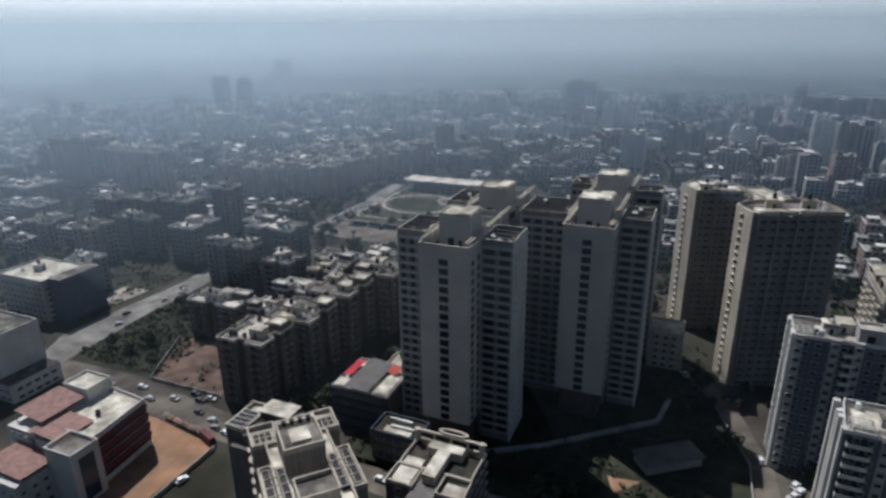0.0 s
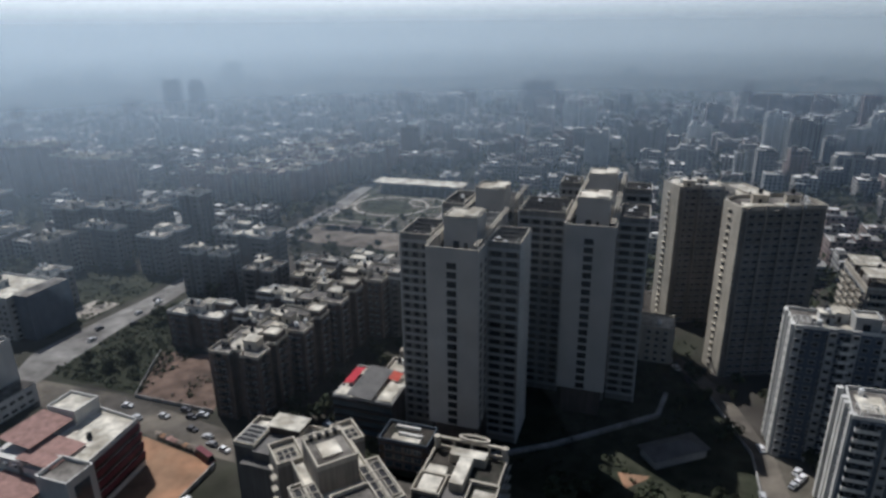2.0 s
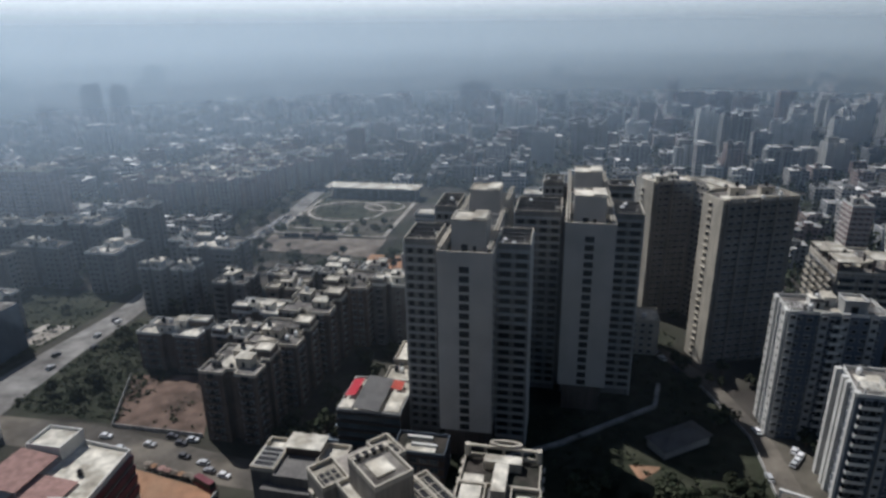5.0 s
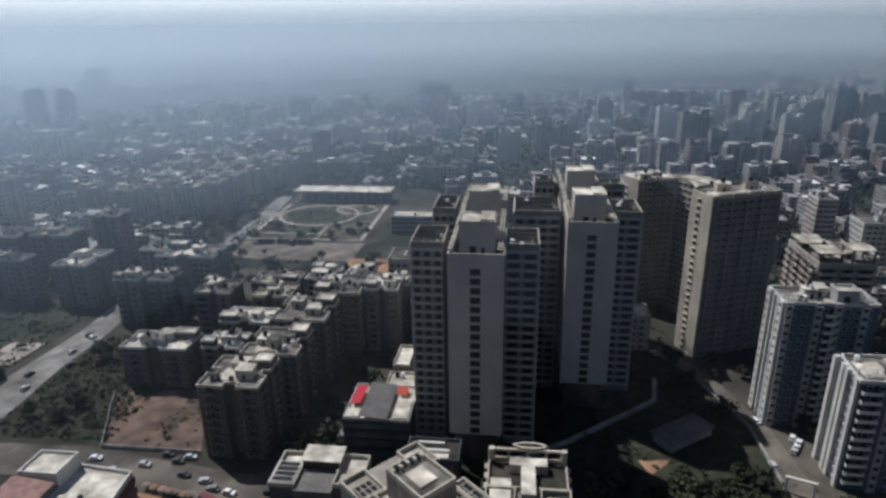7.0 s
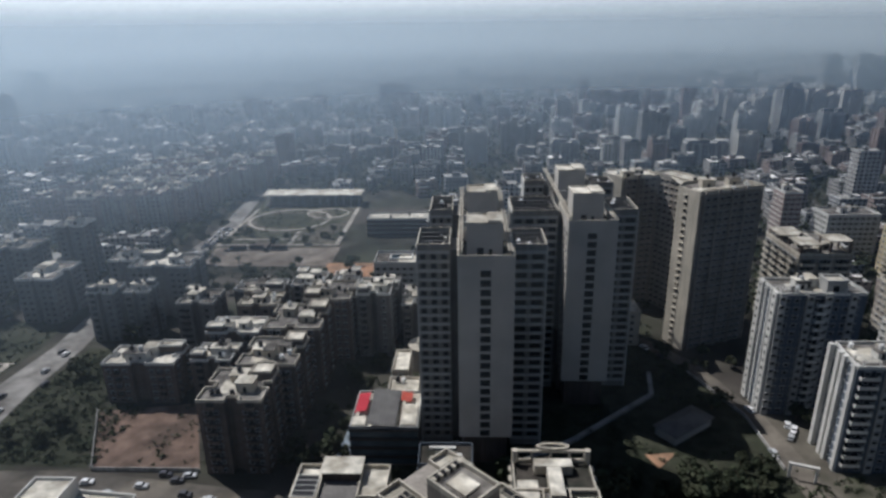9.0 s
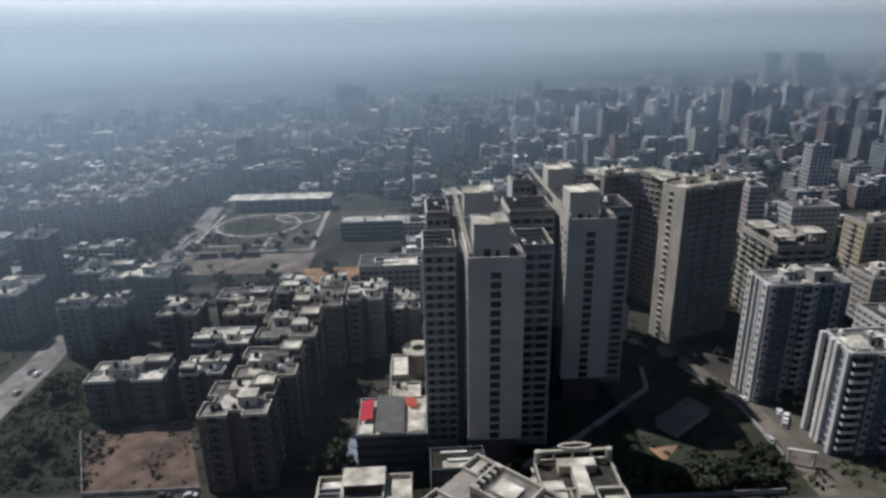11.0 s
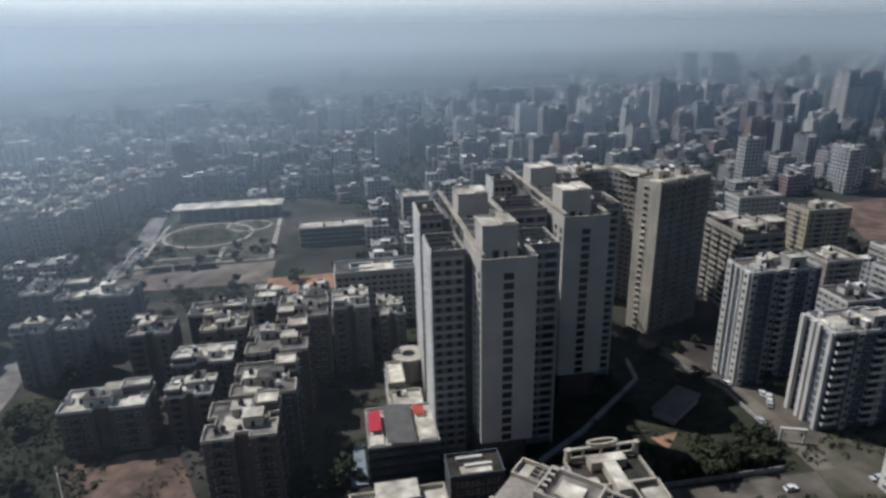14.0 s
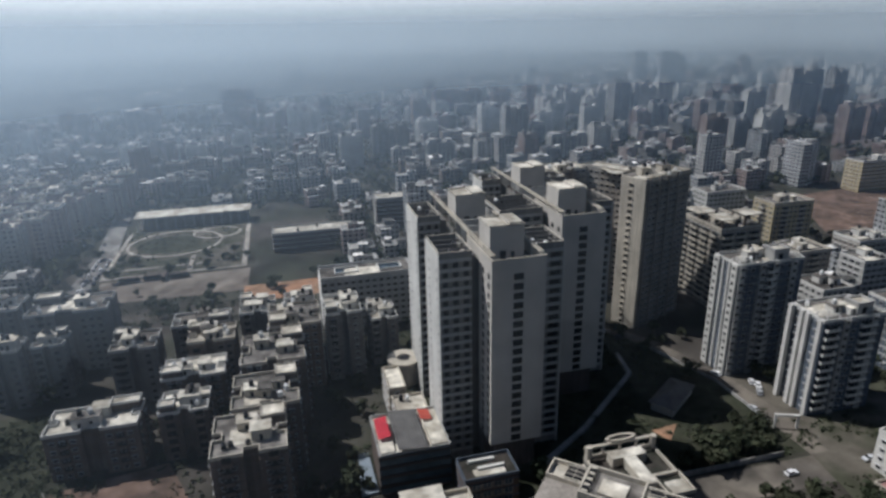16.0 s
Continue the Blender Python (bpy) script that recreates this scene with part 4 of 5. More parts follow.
g.face([(-116, 160, 0.9), (-110.8, 160, 0.9), (-111.3, 180, 0.35), (-114.5, 180, 0.35)])
g.face([(-116, 160, 0), (-110.8, 160, 0), (-110.8, 160, 0.9), (-116, 160, 0.9)])
g.face([(-110.8, 160, 0), (-111.3, 180, 0), (-111.3, 180, 0.35), (-110.8, 160, 0.9)])
g.face([(-114.5, 180, 0), (-116, 160, 0), (-116, 160, 0.9), (-114.5, 180, 0.35)])
tagged(part("ramp", g, PALEBLUE, None), "pale blue-grey sloping drive beside the shops", "ramp")


def lattice(thing, x0, y0, x1, y1, z, nx, ny, mat):
    """Concrete pergola: crossing beams; any dark opening below is an added black box."""
    for k in range(nx + 1):
        x = x0 + (x1 - x0) * k / nx
        g = Geo()
        g.box(x - 0.08, y0, z, x + 0.08, y1, z + 0.18)
        part("pergola_beam", g, mat, thing)
    for k in range(ny + 1):
        y = y0 + (y1 - y0) * k / ny
        g = Geo()
        g.box(x0 - 0.08, y - 0.08, z + 0.02, x1 + 0.08, y + 0.08, z + 0.2)
        part("pergola_beam", g, mat, thing)


def walled_roof(thing, poly, z, mat, par=1.1, roof=None):
    g = Geo()
    g.ring(offset(poly, 0.05), offset(poly, -0.3), z - 0.1, z + par)
    part("parapet", g, mat, thing)
    g = Geo()
    g.prism(offset(poly, -0.31), z - 0.2, z + 0.03)
    part("roof", g, roof or ROOFWHITE, thing)


for th, (hx, hy, z) in ((tower_e, (14.2, 6.7, 45.5)), (tower_f, (11.6, 7.4, 36.0))):
    for a, b, c, d, hh in ((-hx + 0.6, -hy + 0.6, -hx + 5.5, -hy + 5, 1.6), (hx - 6.5, -hy + 0.7, hx - 0.8, -hy + 4.5, 1.6)):
        lattice(th, a, b, c, d, z + hh, 3, 3, WHITE)
        for x, y in ((a, b), (c, b), (a, d), (c, d)):
            g = Geo()
            g.box(x - 0.2, y - 0.2, z, x + 0.2, y + 0.2, z + hh)
            part("pergola_post", g, WHITE, th)
    g = Geo()
    g.box(1.5, -hy + 1.2, z, 8.0, -hy + 6.5, z + 4.2, 0, 1)
    g.ring(rect(1.2, -hy + 0.9, 8.3, -hy + 6.8), rect(1.8, -hy + 1.5, 7.7, -hy + 6.2), z + 4.2, z + 4.9, 0)
    g.box(3.5, -hy + 1.14, z + 0.6, 5.5, -hy + 1.2, z + 2.8, 2)
    part("lift_room", g, [GREYPAINT, ROOFWHITE, GLASS], th, "pale lift room on the roof")

# rotated slab block with lift core and pergolas; x runs along its far end, y away from the street
Q = base("pergola_block", -78, 111, 0, 47, "cream apartment block with a tall lift core and roof pergolas", "apartment block")
g = Geo()
for a, b, c, d in ((-20, -8, 0, 0), (-17, -44, -3, -8), (-20, -30, -17, -16), (-3, -30, 0, -16)):
    g.box(a, b, 0, c, d, 42)
part("wall", g, TAN, Q)
for a, b, c, d in ((-20, -8, -14, 0), (-5.5, -8, 0, 0), (-20, -30, -17, -16), (-3, -30, 0, -16)):
    walled_roof(Q, rect(a, b, c, d), 42, CREAM)
walled_roof(Q, rect(-17, -44, -3, -8), 42.02, CREAM, 1.0)
lattice(Q, -19.2, -7.4, -15.2, -3.6, 42.9, 3, 2, CREAM)
lattice(Q, -4.8, -7.4, -0.8, -3.6, 42.9, 3, 2, CREAM)
lattice(Q, -19.4, -29, -14.8, -17.5, 43.0, 3, 4, CREAM)
lattice(Q, -5.2, -29, -0.6, -17.5, 43.0, 3, 4, CREAM)
# Solid black boxes added for the shade inside the open wells.
for a, b, c, d in ((-19.2, -7.4, -15.2, -3.6), (-4.8, -7.4, -0.8, -3.6), (-19.4, -29, -14.8, -17.5), (-5.2, -29, -0.6, -17.5)):
    g = Geo()
    g.box(a, b, 42.06, c, d, 42.8)
    part("well", g, TANK, Q, "black box painted as the shaded well under the pergola")
g = Geo()
g.box(-14.6, -20.5, 42, -6, -9.3, 47.8)
part("lift_core", g, TAN, Q, "plain cream lift core")
walled_roof(Q, rect(-14.6, -20.5, -6, -9.3), 47.8, CREAM, 1.2, ROOF)
for k in range(9):
    g = Geo()
    g.box(-14 + k * 0.9, -10.9, 48.0, -13.4 + k * 0.9, -9.7, 48.9)
    part("roof_unit", g, TANK if k % 2 else CREAM, Q)
g = Geo()
g.box(-12.5, -17.5, 47.85, -8.2, -12.5, 48.3, 0, 1)
part("roof_hatch", g, [CREAM, ROOFWHITE], Q)
g = Geo()
g.box(-14.2, -32, 42, -6, -25.5, 44.6)
part("lift_core", g, CREAM, Q)
walled_roof(Q, rect(-14.2, -32, -6, -25.5), 44.6, CREAM, 1.0, ROOF)
for side in ([2], [3]):
    place_windows(Q, None, rect(-20, -8, 0, 0), 0, 41, 3.0, 3.6, 1.7, 1.5, 0.9, side, (CREAM, GLASS), True)
place_windows(Q, None, rect(-20, -30, -17, -16), 0, 41, 3.0, 3.6, 1.7, 1.5, 0.9, [3], (CREAM, GLASS), True)

Q1 = base("stepped_block", -104.5, 120, 0, 0, "pale apartment block with a lattice frame on its roof", "apartment block")
g = Geo()
for a, b, c, d, h in ((-11.5, -6, -5, 6.5, 25), (-5, -7, 4.5, 7, 25), (4.5, -5, 11.5, 6.5, 25), (-8, -9, 8, -5, 22)):
    g.box(a, b, 0, c, d, h)
part("wall", g, SHADEPAINT, Q1)
for a, b, c, d in ((-11.5, -6, -5, 6.5), (4.5, -5, 11.5, 6.5)):
    walled_roof(Q1, rect(a, b, c, d), 25, CREAM, 1.2)
lattice(Q1, -11, -5.5, -5.6, 2.0, 26.2, 1, 4, WHITE)
# Another black box in place of the well's shade.
g = Geo()
g.box(-11, -5.5, 25.05, -5.6, 2, 26.1)
part("well", g, TANK, Q1)
g = Geo()
g.box(-5, 1.5, 25, 4.5, 7, 27.4, 0, 1)
part("lift_room", g, [BROWN, ROOFWHITE], Q1)
g = Geo()
g.box(-5.4, 1.0, 27.4, 5, 7.5, 27.7)
part("slab_cap", g, ROOFWHITE, Q1)
place_windows(Q1, None, rect(-11.5, -6, 11.5, 7), 0, 24.5, 3.0, 4.0, 1.6, 1.5, 0.9, [2, 3], (CREAM, GLASS), True)

P = base("crown_block", -52.5, 118, 0, 0, "pale apartment block with a T-shaped roof room and framed rim", "apartment block")
g = Geo()
for a, b, c, d in ((-9.7, -2, 9.6, 9), (-10, -9, -3, -2), (3, -9, 10, -2), (-3, -13, 3, 0)):
    g.box(a, b, 0, c, d, 27)
part("wall", g, SHADEPAINT, P)
for a, b, c, d in ((-9.7, -2, 9.6, 9), (-10, -9, -3, -2.06), (3, -9, 10, -2.06)):
    walled_roof(P, rect(a, b, c, d), 27, CREAM, 1.0, DARKROOF)
g = Geo()
g.box(-4.5, 4, 27, 4.8, 7, 29.6, 0, 1)
g.box(-1.6, -6, 27, 1.8, 4, 29.5, 0, 1)
part("roof_room", g, [CREAM, ROOFWHITE], P, "T-shaped pale roof room")
for x in (-9.4, -4.7, 0, 4.7, 9.1):
    g = Geo()
    g.box(x - 0.25, 8.4, 28, x + 0.25, 8.9, 30.2)
    part("rim_post", g, CREAM, P)
g = Geo()
g.box(-9.8, 8.3, 30.2, 9.7, 9.0, 30.8)
part("rim_beam", g, CREAM, P)
g = Geo()
g.ring(oval(0.5, 9.6, 4.2, 1.3, 28), oval(0.5, 9.6, 3.4, 0.7, 28), 30.9, 31.4)
part("oval_canopy", g, CREAM, P, "oval ring canopy on the roof rim")
for x in (-9.0, 8.9):
    g = Geo()
    g.tube(x, 7.9, 28, 31.4, 0.8, 0.8, 0, 12)
    part("corner_post", g, CREAM, P)
g = Geo()
g.box(-9, -8, 27.03, -4, 1.5, 27.5)
part("roof_screed", g, ROOFWHITE, P)
g = Geo()
g.box(4.5, -8.2, 27.03, 9.4, -4.5, 27.6)
part("roof_screed", g, ROOFWHITE, P)
place_windows(P, None, rect(-10, -9, 10, 9), 0, 26.5, 3.0, 3.6, 1.6, 1.4, 0.9, [1, 2, 3], (CREAM, GLASS), True)
place_windows(P, None, rect(-10, -9, -3, -2), 0, 26.5, 3.0, 3.6, 1.6, 1.4, 0.9, [0], (CREAM, GLASS), True)
place_windows(P, None, rect(3, -9, 10, -2), 0, 26.5, 3.0, 3.6, 1.6, 1.4, 0.9, [0], (CREAM, GLASS), True)

# ---- maroon building ----
Lb = base("maroon_building", -170, 110, 0, 0, "white and maroon building with terracotta sheet roofs", "building")
g = Geo()
g.prism([(-10, -7), (12.5, -7), (10, 14.5), (-10, 16.5)], 0, 16.6)
part("wall", g, WHITE, Lb)
for i in range(4):
    z = 3.4 + i * 3.5
    g = Geo()
    g.prism([(11.5, -7.2), (12.9, -7.2), (10.4, 14.8), (9, 14.8)], z, z + 1.9)
    part("maroon_band", g, MAROON, Lb, "maroon painted band")
    g = Geo()
    g.prism([(11.5, -7.1), (12.6, -7.1), (10.1, 14.6), (9, 14.6)], z - 1.3, z - 0.1)
    part("glass_band", g, GLASS, Lb)
walled_roof(Lb, [(-10, -7), (12.5, -7), (10, 14.5), (-10, 16.5)], 16.6, WHITE, 1.0)
g = Geo()
g.box(-17, 7, 0, -6, 16, 20.8, 0, 1)
part("stair_tower", g, [WHITE, ROOFWHITE], Lb)
walled_roof(Lb, rect(-17, 7, -6, 16), 20.8, WHITE, 0.8)
g = Geo()
g.box(-18, -12, 0, -6, 7, 17.2)
part("wall", g, WHITE, Lb)
g = Geo()
g.box(-7.5, -12, 0, 5, -0.5, 15.5)
part("wall", g, WHITE, Lb)
sheet_roof(Lb, -18, -9, -6, 6.3, 20.6, 19.4, TILEROOF, "terracotta coloured sheet roof", posts=17.0)
sheet_roof(Lb, -8, -12.2, 5.2, 0, 18.2, 17.3, TILEROOF, "terracotta coloured sheet roof", posts=15.4)
g = Geo()
g.box(4, -16, 0, 15, -7, 17)
part("wall", g, WHITE, Lb, "plain white front tower")
walled_roof(Lb, rect(4, -16, 15, -7), 17, WHITE, 1.2, ROOF)
g = Geo()
g.box(15, -14, 1, 15.1, -9, 15.5)
part("glass_strip", g, BLUEGLASS, Lb, "tall dark glass strip")
g = Geo()
g.box(-14, -26, 0, 4, -12, 11.5)
part("wall", g, WHITE, Lb)
sheet_roof(Lb, -13, -24, 4, -12.5, 13.4, 12.6, TILEROOF, "terracotta coloured sheet roof", posts=11.4)
place_windows(Lb, None, rect(-14, -26, 4, -12), 0, 11, 3.4, 3.4, 1.4, 1.4, 0.9, [0, 1], (WHITE, GLASS), True)
place_windows(Lb, None, rect(-18, -12, -6, 7), 0, 17, 3.4, 3.4, 1.4, 1.4, 0.9, [0, 3], (WHITE, GLASS), True)
part("water_tank", TANKS[0], None, Lb, at=pose(3, 3, 16.64))

M = flats("office_block", -262, 120, -235, 143.5, 23.5, WHITE, WHITE, "white office block with a blank side wall", 46, (0, 2), category="building", bands=False)
g = Geo()
g.box(13.5, -9, 0, 22, 11, 7.5, 0, 1)
part("porch", g, [WHITE, ROOF], M, "low flat-roofed porch wing")
place_windows(M, None, rect(13.5, -9, 22, 11), 0, 7.5, 3.4, 3.4, 2.4, 1.6, 0.8, [0, 1], (WHITE, GLASS), True)
N = flats("office_block", -310, 176, -279, 200, 20, GREYPAINT, GREYPAINT, "wide grey block with a whitewashed roof", 47, (0, 1), False, roof=ROOFWHITE, category="building")
g = Geo()
g.box(15.5, -9, 0, 24, 13, 21.5, 0, 1)
part("stair_wing", g, [BLUEPAINT, ROOF], N, "dark stepped stair wing")
flats("office_block", -335, 120, -300, 146, 20, GREYPAINT, WHITE, "grey office block beside the road", 48, (0, 1), False, category="building")

# ---- walls, gate, sheds ----
def low_wall(name, pts, h, w, mat, label):
    g = Geo()
    for (ax, ay), (bx, by) in zip(pts, pts[1:]):
        d = Vector((bx - ax, by - ay)).normalized() * (w / 2)
        g.prism([(ax - d.y, ay + d.x), (ax + d.y, ay - d.x), (bx + d.y, by - d.x), (bx - d.y, by + d.x)][::1], 0, h)
    return tagged(part(name, g, mat, None), label, "wall", "", "structure")


low_wall("wall_court", [(-138.3, 130), (-138, 100), (-140, 84)], 1.6, 0.3, CONCRETE, "low grey compound wall beside the court")
low_wall("wall_compound", [(-60, 158), (-38, 172), (-20, 187), (-5, 199.5), (-2, 215)], 1.1, 1.6, CONCRETE, "low pale retaining wall in the compound")
low_wall("wall_lot", [(-193, 155), (-158, 155)], 1.4, 0.3, CONCRETE, "low wall along the empty plot")
low_wall("wall_lot_side", [(-209, 187), (-193, 155)], 1.4, 0.3, CONCRETE, "low wall between plot and scrub")
low_wall("wall_street", [(-70, 142), (-20, 142), (16, 142)], 1.8, 0.3, CONCRETE, "street wall of the tower compound")
low_wall("wall_lane", [(24.4, 158), (23.9, 186), (13.3, 217)], 1.2, 0.3, CONCRETE, "low wall beside the lane")
shed = base("pavilion", 0, 178.6, 0, 36, "low pavilion with a dark hipped sheet roof", "pavilion")
g = Geo()
c = [(-10.5, -4.8), (10.5, -4.8), (10.5, 4.8), (-10.5, 4.8)]
for k in range(4):
    a, b = c[k], c[(k + 1) % 4]
    ra, rb = (a[0] * 0.35, 0), (b[0] * 0.35, 0)
    g.face([(*a, 3.4), (*b, 3.4), (rb[0], 0, 5.6), (ra[0], 0, 5.6)] if k % 2 == 0 else [(*a, 3.4), (*b, 3.4), (rb[0], 0, 5.6)])
g.face([(*p, 3.38) for p in reversed(c)])
part("roof", g, SHEET, shed)
g = Geo()
g.box(-9.5, -4.0, 0, 9.5, 4.0, 3.4)
part("wall", g, GREYPAINT, shed)
# Triangle painted bright where sun falls between the two tower shadows.
slab("ground_patch", [(-16.5, 165.2), (-13.8, 158.2), (-6.0, 166.2)], 0.12, ORANGE, "pinkish earth painted as the sunlit gap in the compound")
gate = base("gateway", 27.5, 154, 0, -20, "white concrete entrance gateway over the lane", "gate")
for x in (-3.6, 3.6):
    g = Geo()
    g.box(x - 0.3, -0.3, 0, x + 0.3, 0.3, 4.8)
    part("pillar", g, WHITE, gate)
g = Geo()
g.box(-4.1, -0.45, 4.8, 4.1, 0.45, 5.3)
part("lintel", g, WHITE, gate)


# ---- vehicles ----
def car_kind(paint, length, width, height, name, label, category):
    th = base(name, 0, 0, 0, 0, label, category)
    l, w, h = length / 2, width / 2, height
    g = Geo()
    prof = [(-l, 0.35), (l, 0.35), (l, 0.75), (l * 0.92, 0.9), (-l * 0.96, 0.95), (-l, 0.8)]
    g.prism([(x, z) for x, z in prof], -w, w)
    g.v = [(x, z, y) for x, y, z in g.v]
    part("body", g, paint, th)
    g = Geo()
    lo, hi = (-l * 0.85, l * 0.45), (-l * 0.65, l * 0.2)
    if height > 2:
        lo, hi = (-l * 0.98, l * 0.95), (-l * 0.96, l * 0.9)
    z0, z1 = 0.88, h - 0.08
    a = [(lo[0], -w * 0.92, z0), (lo[1], -w * 0.92, z0), (lo[1], w * 0.92, z0), (lo[0], w * 0.92, z0)]
    b = [(hi[0], -w * 0.8, z1), (hi[1], -w * 0.8, z1), (hi[1], w * 0.8, z1), (hi[0], w * 0.8, z1)]
    for k in range(4):
        j = (k + 1) % 4
        g.face([a[k], a[j], b[j], b[k]])
    part("glasshouse", g, GLASS, th, "dark car windows")
    g = Geo()
    g.box(hi[0] - 0.03, -w * 0.82, z1, hi[1] + 0.03, w * 0.82, h)
    part("roof", g, paint, th)
    for x in (-l * 0.62, l * 0.62):
        for y in (-w + 0.1, w - 0.1):
            g = Geo()
            g.tube(0, 0, -0.1, 0.1, 0.33, 0.33, 0, 12)
            g.v = [(p[0], p[2], p[1] + 0.33) for p in g.v]
            wheel = part("wheel", g, RUBBER, th, at=pose(x, y, 0))
            g = Geo()
            g.tube(0, 0, 0.0, 0.03, 0.2, 0.16, 0, 8)
            side = 1 if y > 0 else -1
            g.v = [(p[0], side * (p[2] + 0.1), p[1] + 0.33) for p in g.v]
            part("hubcap", g, METALPOST, wheel, "grey metal hubcap")
    return th


KINDS = [car_kind(p, 4.1, 1.75, 1.5, "car", lab, "car") for p, lab in zip(CARPAINT, ("white hatchback car on the dusty road", "silver car on the dusty road", "dark car on the dusty road", "grey car on the dusty road"))]
BUS = car_kind(BROWN, 10.5, 2.5, 3.1, "bus", "brown bus parked on sandy ground", "bus")
VAN = car_kind(CARPAINT[0], 5.2, 1.95, 2.3, "van", "white van on the dusty road", "van")
SPOTS = [(-190.8, 149, 8, 0), (-181.8, 144, 170, 0), (-157.9, 144, -5, 0), (-140.2, 137.7, -8, 0), (-136.6, 113.9, 80, 0), (-163, 150, 5, 2), (-168, 153, 3, 2), (-160, 152.4, 5, 1), (-150, 142, 175, 1), (-173, 147.5, 0, 1),
         (-128, 139, -6, 2), (-205, 146, 5, 1), (-240.5, 205, 85, 2), (-247, 215, 92, 1), (-252, 196, 80, 2), (-247, 229, 88, 0), (-250, 231, 88, 2), (-246, 186, 88, 1), (35.4, 176.2, 60, 0), (37, 178.6, 60, 0), (33.8, 174.0, 60, 1),
         (36, 181, 62, 0), (2, 236, 118, 0), (-1, 242, 118, 1), (6, 228, 112, 2), (27, 190, 105, 0), (24.5, 166, 92, 1), (12, 134, 2, 0), (40, 133, 178, 1), (-95, 138.5, 174, 1), (-80, 137, -4, 0), (60, 131, 0, 2)]
rng = random.Random(9)
for k in range(26):
    SPOTS.append((-238 - (k // 13) * 5 + rng.uniform(-0.8, 0.8), 310 + (k % 13) * 8 + rng.uniform(-2, 2), 90 + rng.uniform(-8, 8), rng.choice((0, 0, 1, 2))))
for k, (x, y, rz, c) in enumerate(SPOTS):
    m = pose(x, y, 0.1, 0, 0, rz)
    if k < 3:
        continue
    copy_thing(KINDS[c], m)
for k, th in enumerate(KINDS[:3]):
    th.matrix_world = pose(*SPOTS[k][:2], 0.1, 0, 0, SPOTS[k][2])
KINDS[3].matrix_world = pose(-146, 139, 0.1, 0, 0, 172)
VAN.matrix_world = pose(-118, 141.5, 0.1, 0, 0, -5)
BUS.matrix_world = pose(-218, 364, 0.1, 0, 0, 2)
for x in (-206, -200, -192):
    copy_thing(BUS, pose(x, 364 + (x % 3), 0.1, 0, 0, 3 if x != -200 else 90))


lorry = car_kind(MAROON, 8.0, 2.4, 2.9, "lorry", "dark red lorry parked beside the orange court", "lorry")
lorry.matrix_world = pose(-143.5, 132.5, 0.1, 0, 0, -22)
rng = random.Random(21)
for k in range(9):
    st = base("stall", -166 + k * 2.6 + rng.uniform(-0.5, 0.5), 137.2 - k * 0.45 + rng.uniform(-0.4, 0.4), 0.06, rng.uniform(-15, 15), "small roadside stall under a faded awning", "stall", "roadside stalls")
    w, d, h = rng.uniform(1.2, 2.0), rng.uniform(1.0, 1.6), rng.uniform(1.6, 2.1)
    g = Geo()
    g.box(-w / 2, -d / 2, 0.75, w / 2, d / 2, 0.85)
    part("table", g, BROWN, st)
    for x in (-w / 2 + 0.05, w / 2 - 0.05):
        for y in (-d / 2 + 0.05, d / 2 - 0.05):
            g = Geo()
            g.box(x - 0.04, y - 0.04, 0, x + 0.04, y + 0.04, h)
            part("leg", g, METALPOST, st)
    g = Geo()
    g.face([(-w / 2 - 0.3, -d / 2 - 0.3, h - 0.15), (w / 2 + 0.3, -d / 2 - 0.3, h - 0.15), (w / 2 + 0.3, 0, h + 0.2), (-w / 2 - 0.3, 0, h + 0.2)])
    g.face([(-w / 2 - 0.3, 0, h + 0.2), (w / 2 + 0.3, 0, h + 0.2), (w / 2 + 0.3, d / 2 + 0.3, h - 0.15), (-w / 2 - 0.3, d / 2 + 0.3, h - 0.15)])
    part("awning", g, rng.choice((ORANGE, TILEROOF, SAND)), st)


# ---- trees ----
def crown_geo(rng, r, hgt, lobes=13, leaves=26, size=0.75):
    g = Geo()
    for _ in range(lobes):
        a, q = rng.uniform(0, 2 * math.pi), math.sqrt(rng.random())
        c = Vector((math.cos(a) * q * r * 0.75, math.sin(a) * q * r * 0.75, hgt * (0.45 + 0.5 * rng.random() * (1 - 0.5 * q))))
        rr = r * rng.uniform(0.28, 0.45)
        for _ in range(leaves):
            n = Vector((rng.gauss(0, 1), rng.gauss(0, 1), rng.gauss(0.2, 1))).normalized()
            p = c + n * rr * rng.uniform(0.6, 1.05)
            u = n.cross(Vector((rng.gauss(0, 1), rng.gauss(0, 1), rng.gauss(0, 1)))).normalized()
            v = (n + Vector((rng.gauss(0, 0.5), rng.gauss(0, 0.5), rng.gauss(0, 0.5)))).cross(u).normalized()
            s = size * rng.uniform(0.6, 1.3)
            g.face([p - u * s, p - v * s * 0.7, p + u * s, p + v * s * 0.7])
    return g


rng = random.Random(4)
CROWNS = [crown_geo(rng, r, h).mesh("crown", LEAF) for r, h in ((3.2, 6.5), (4.2, 8.0), (2.6, 7.5), (4.8, 9.5), (3.6, 5.5))]


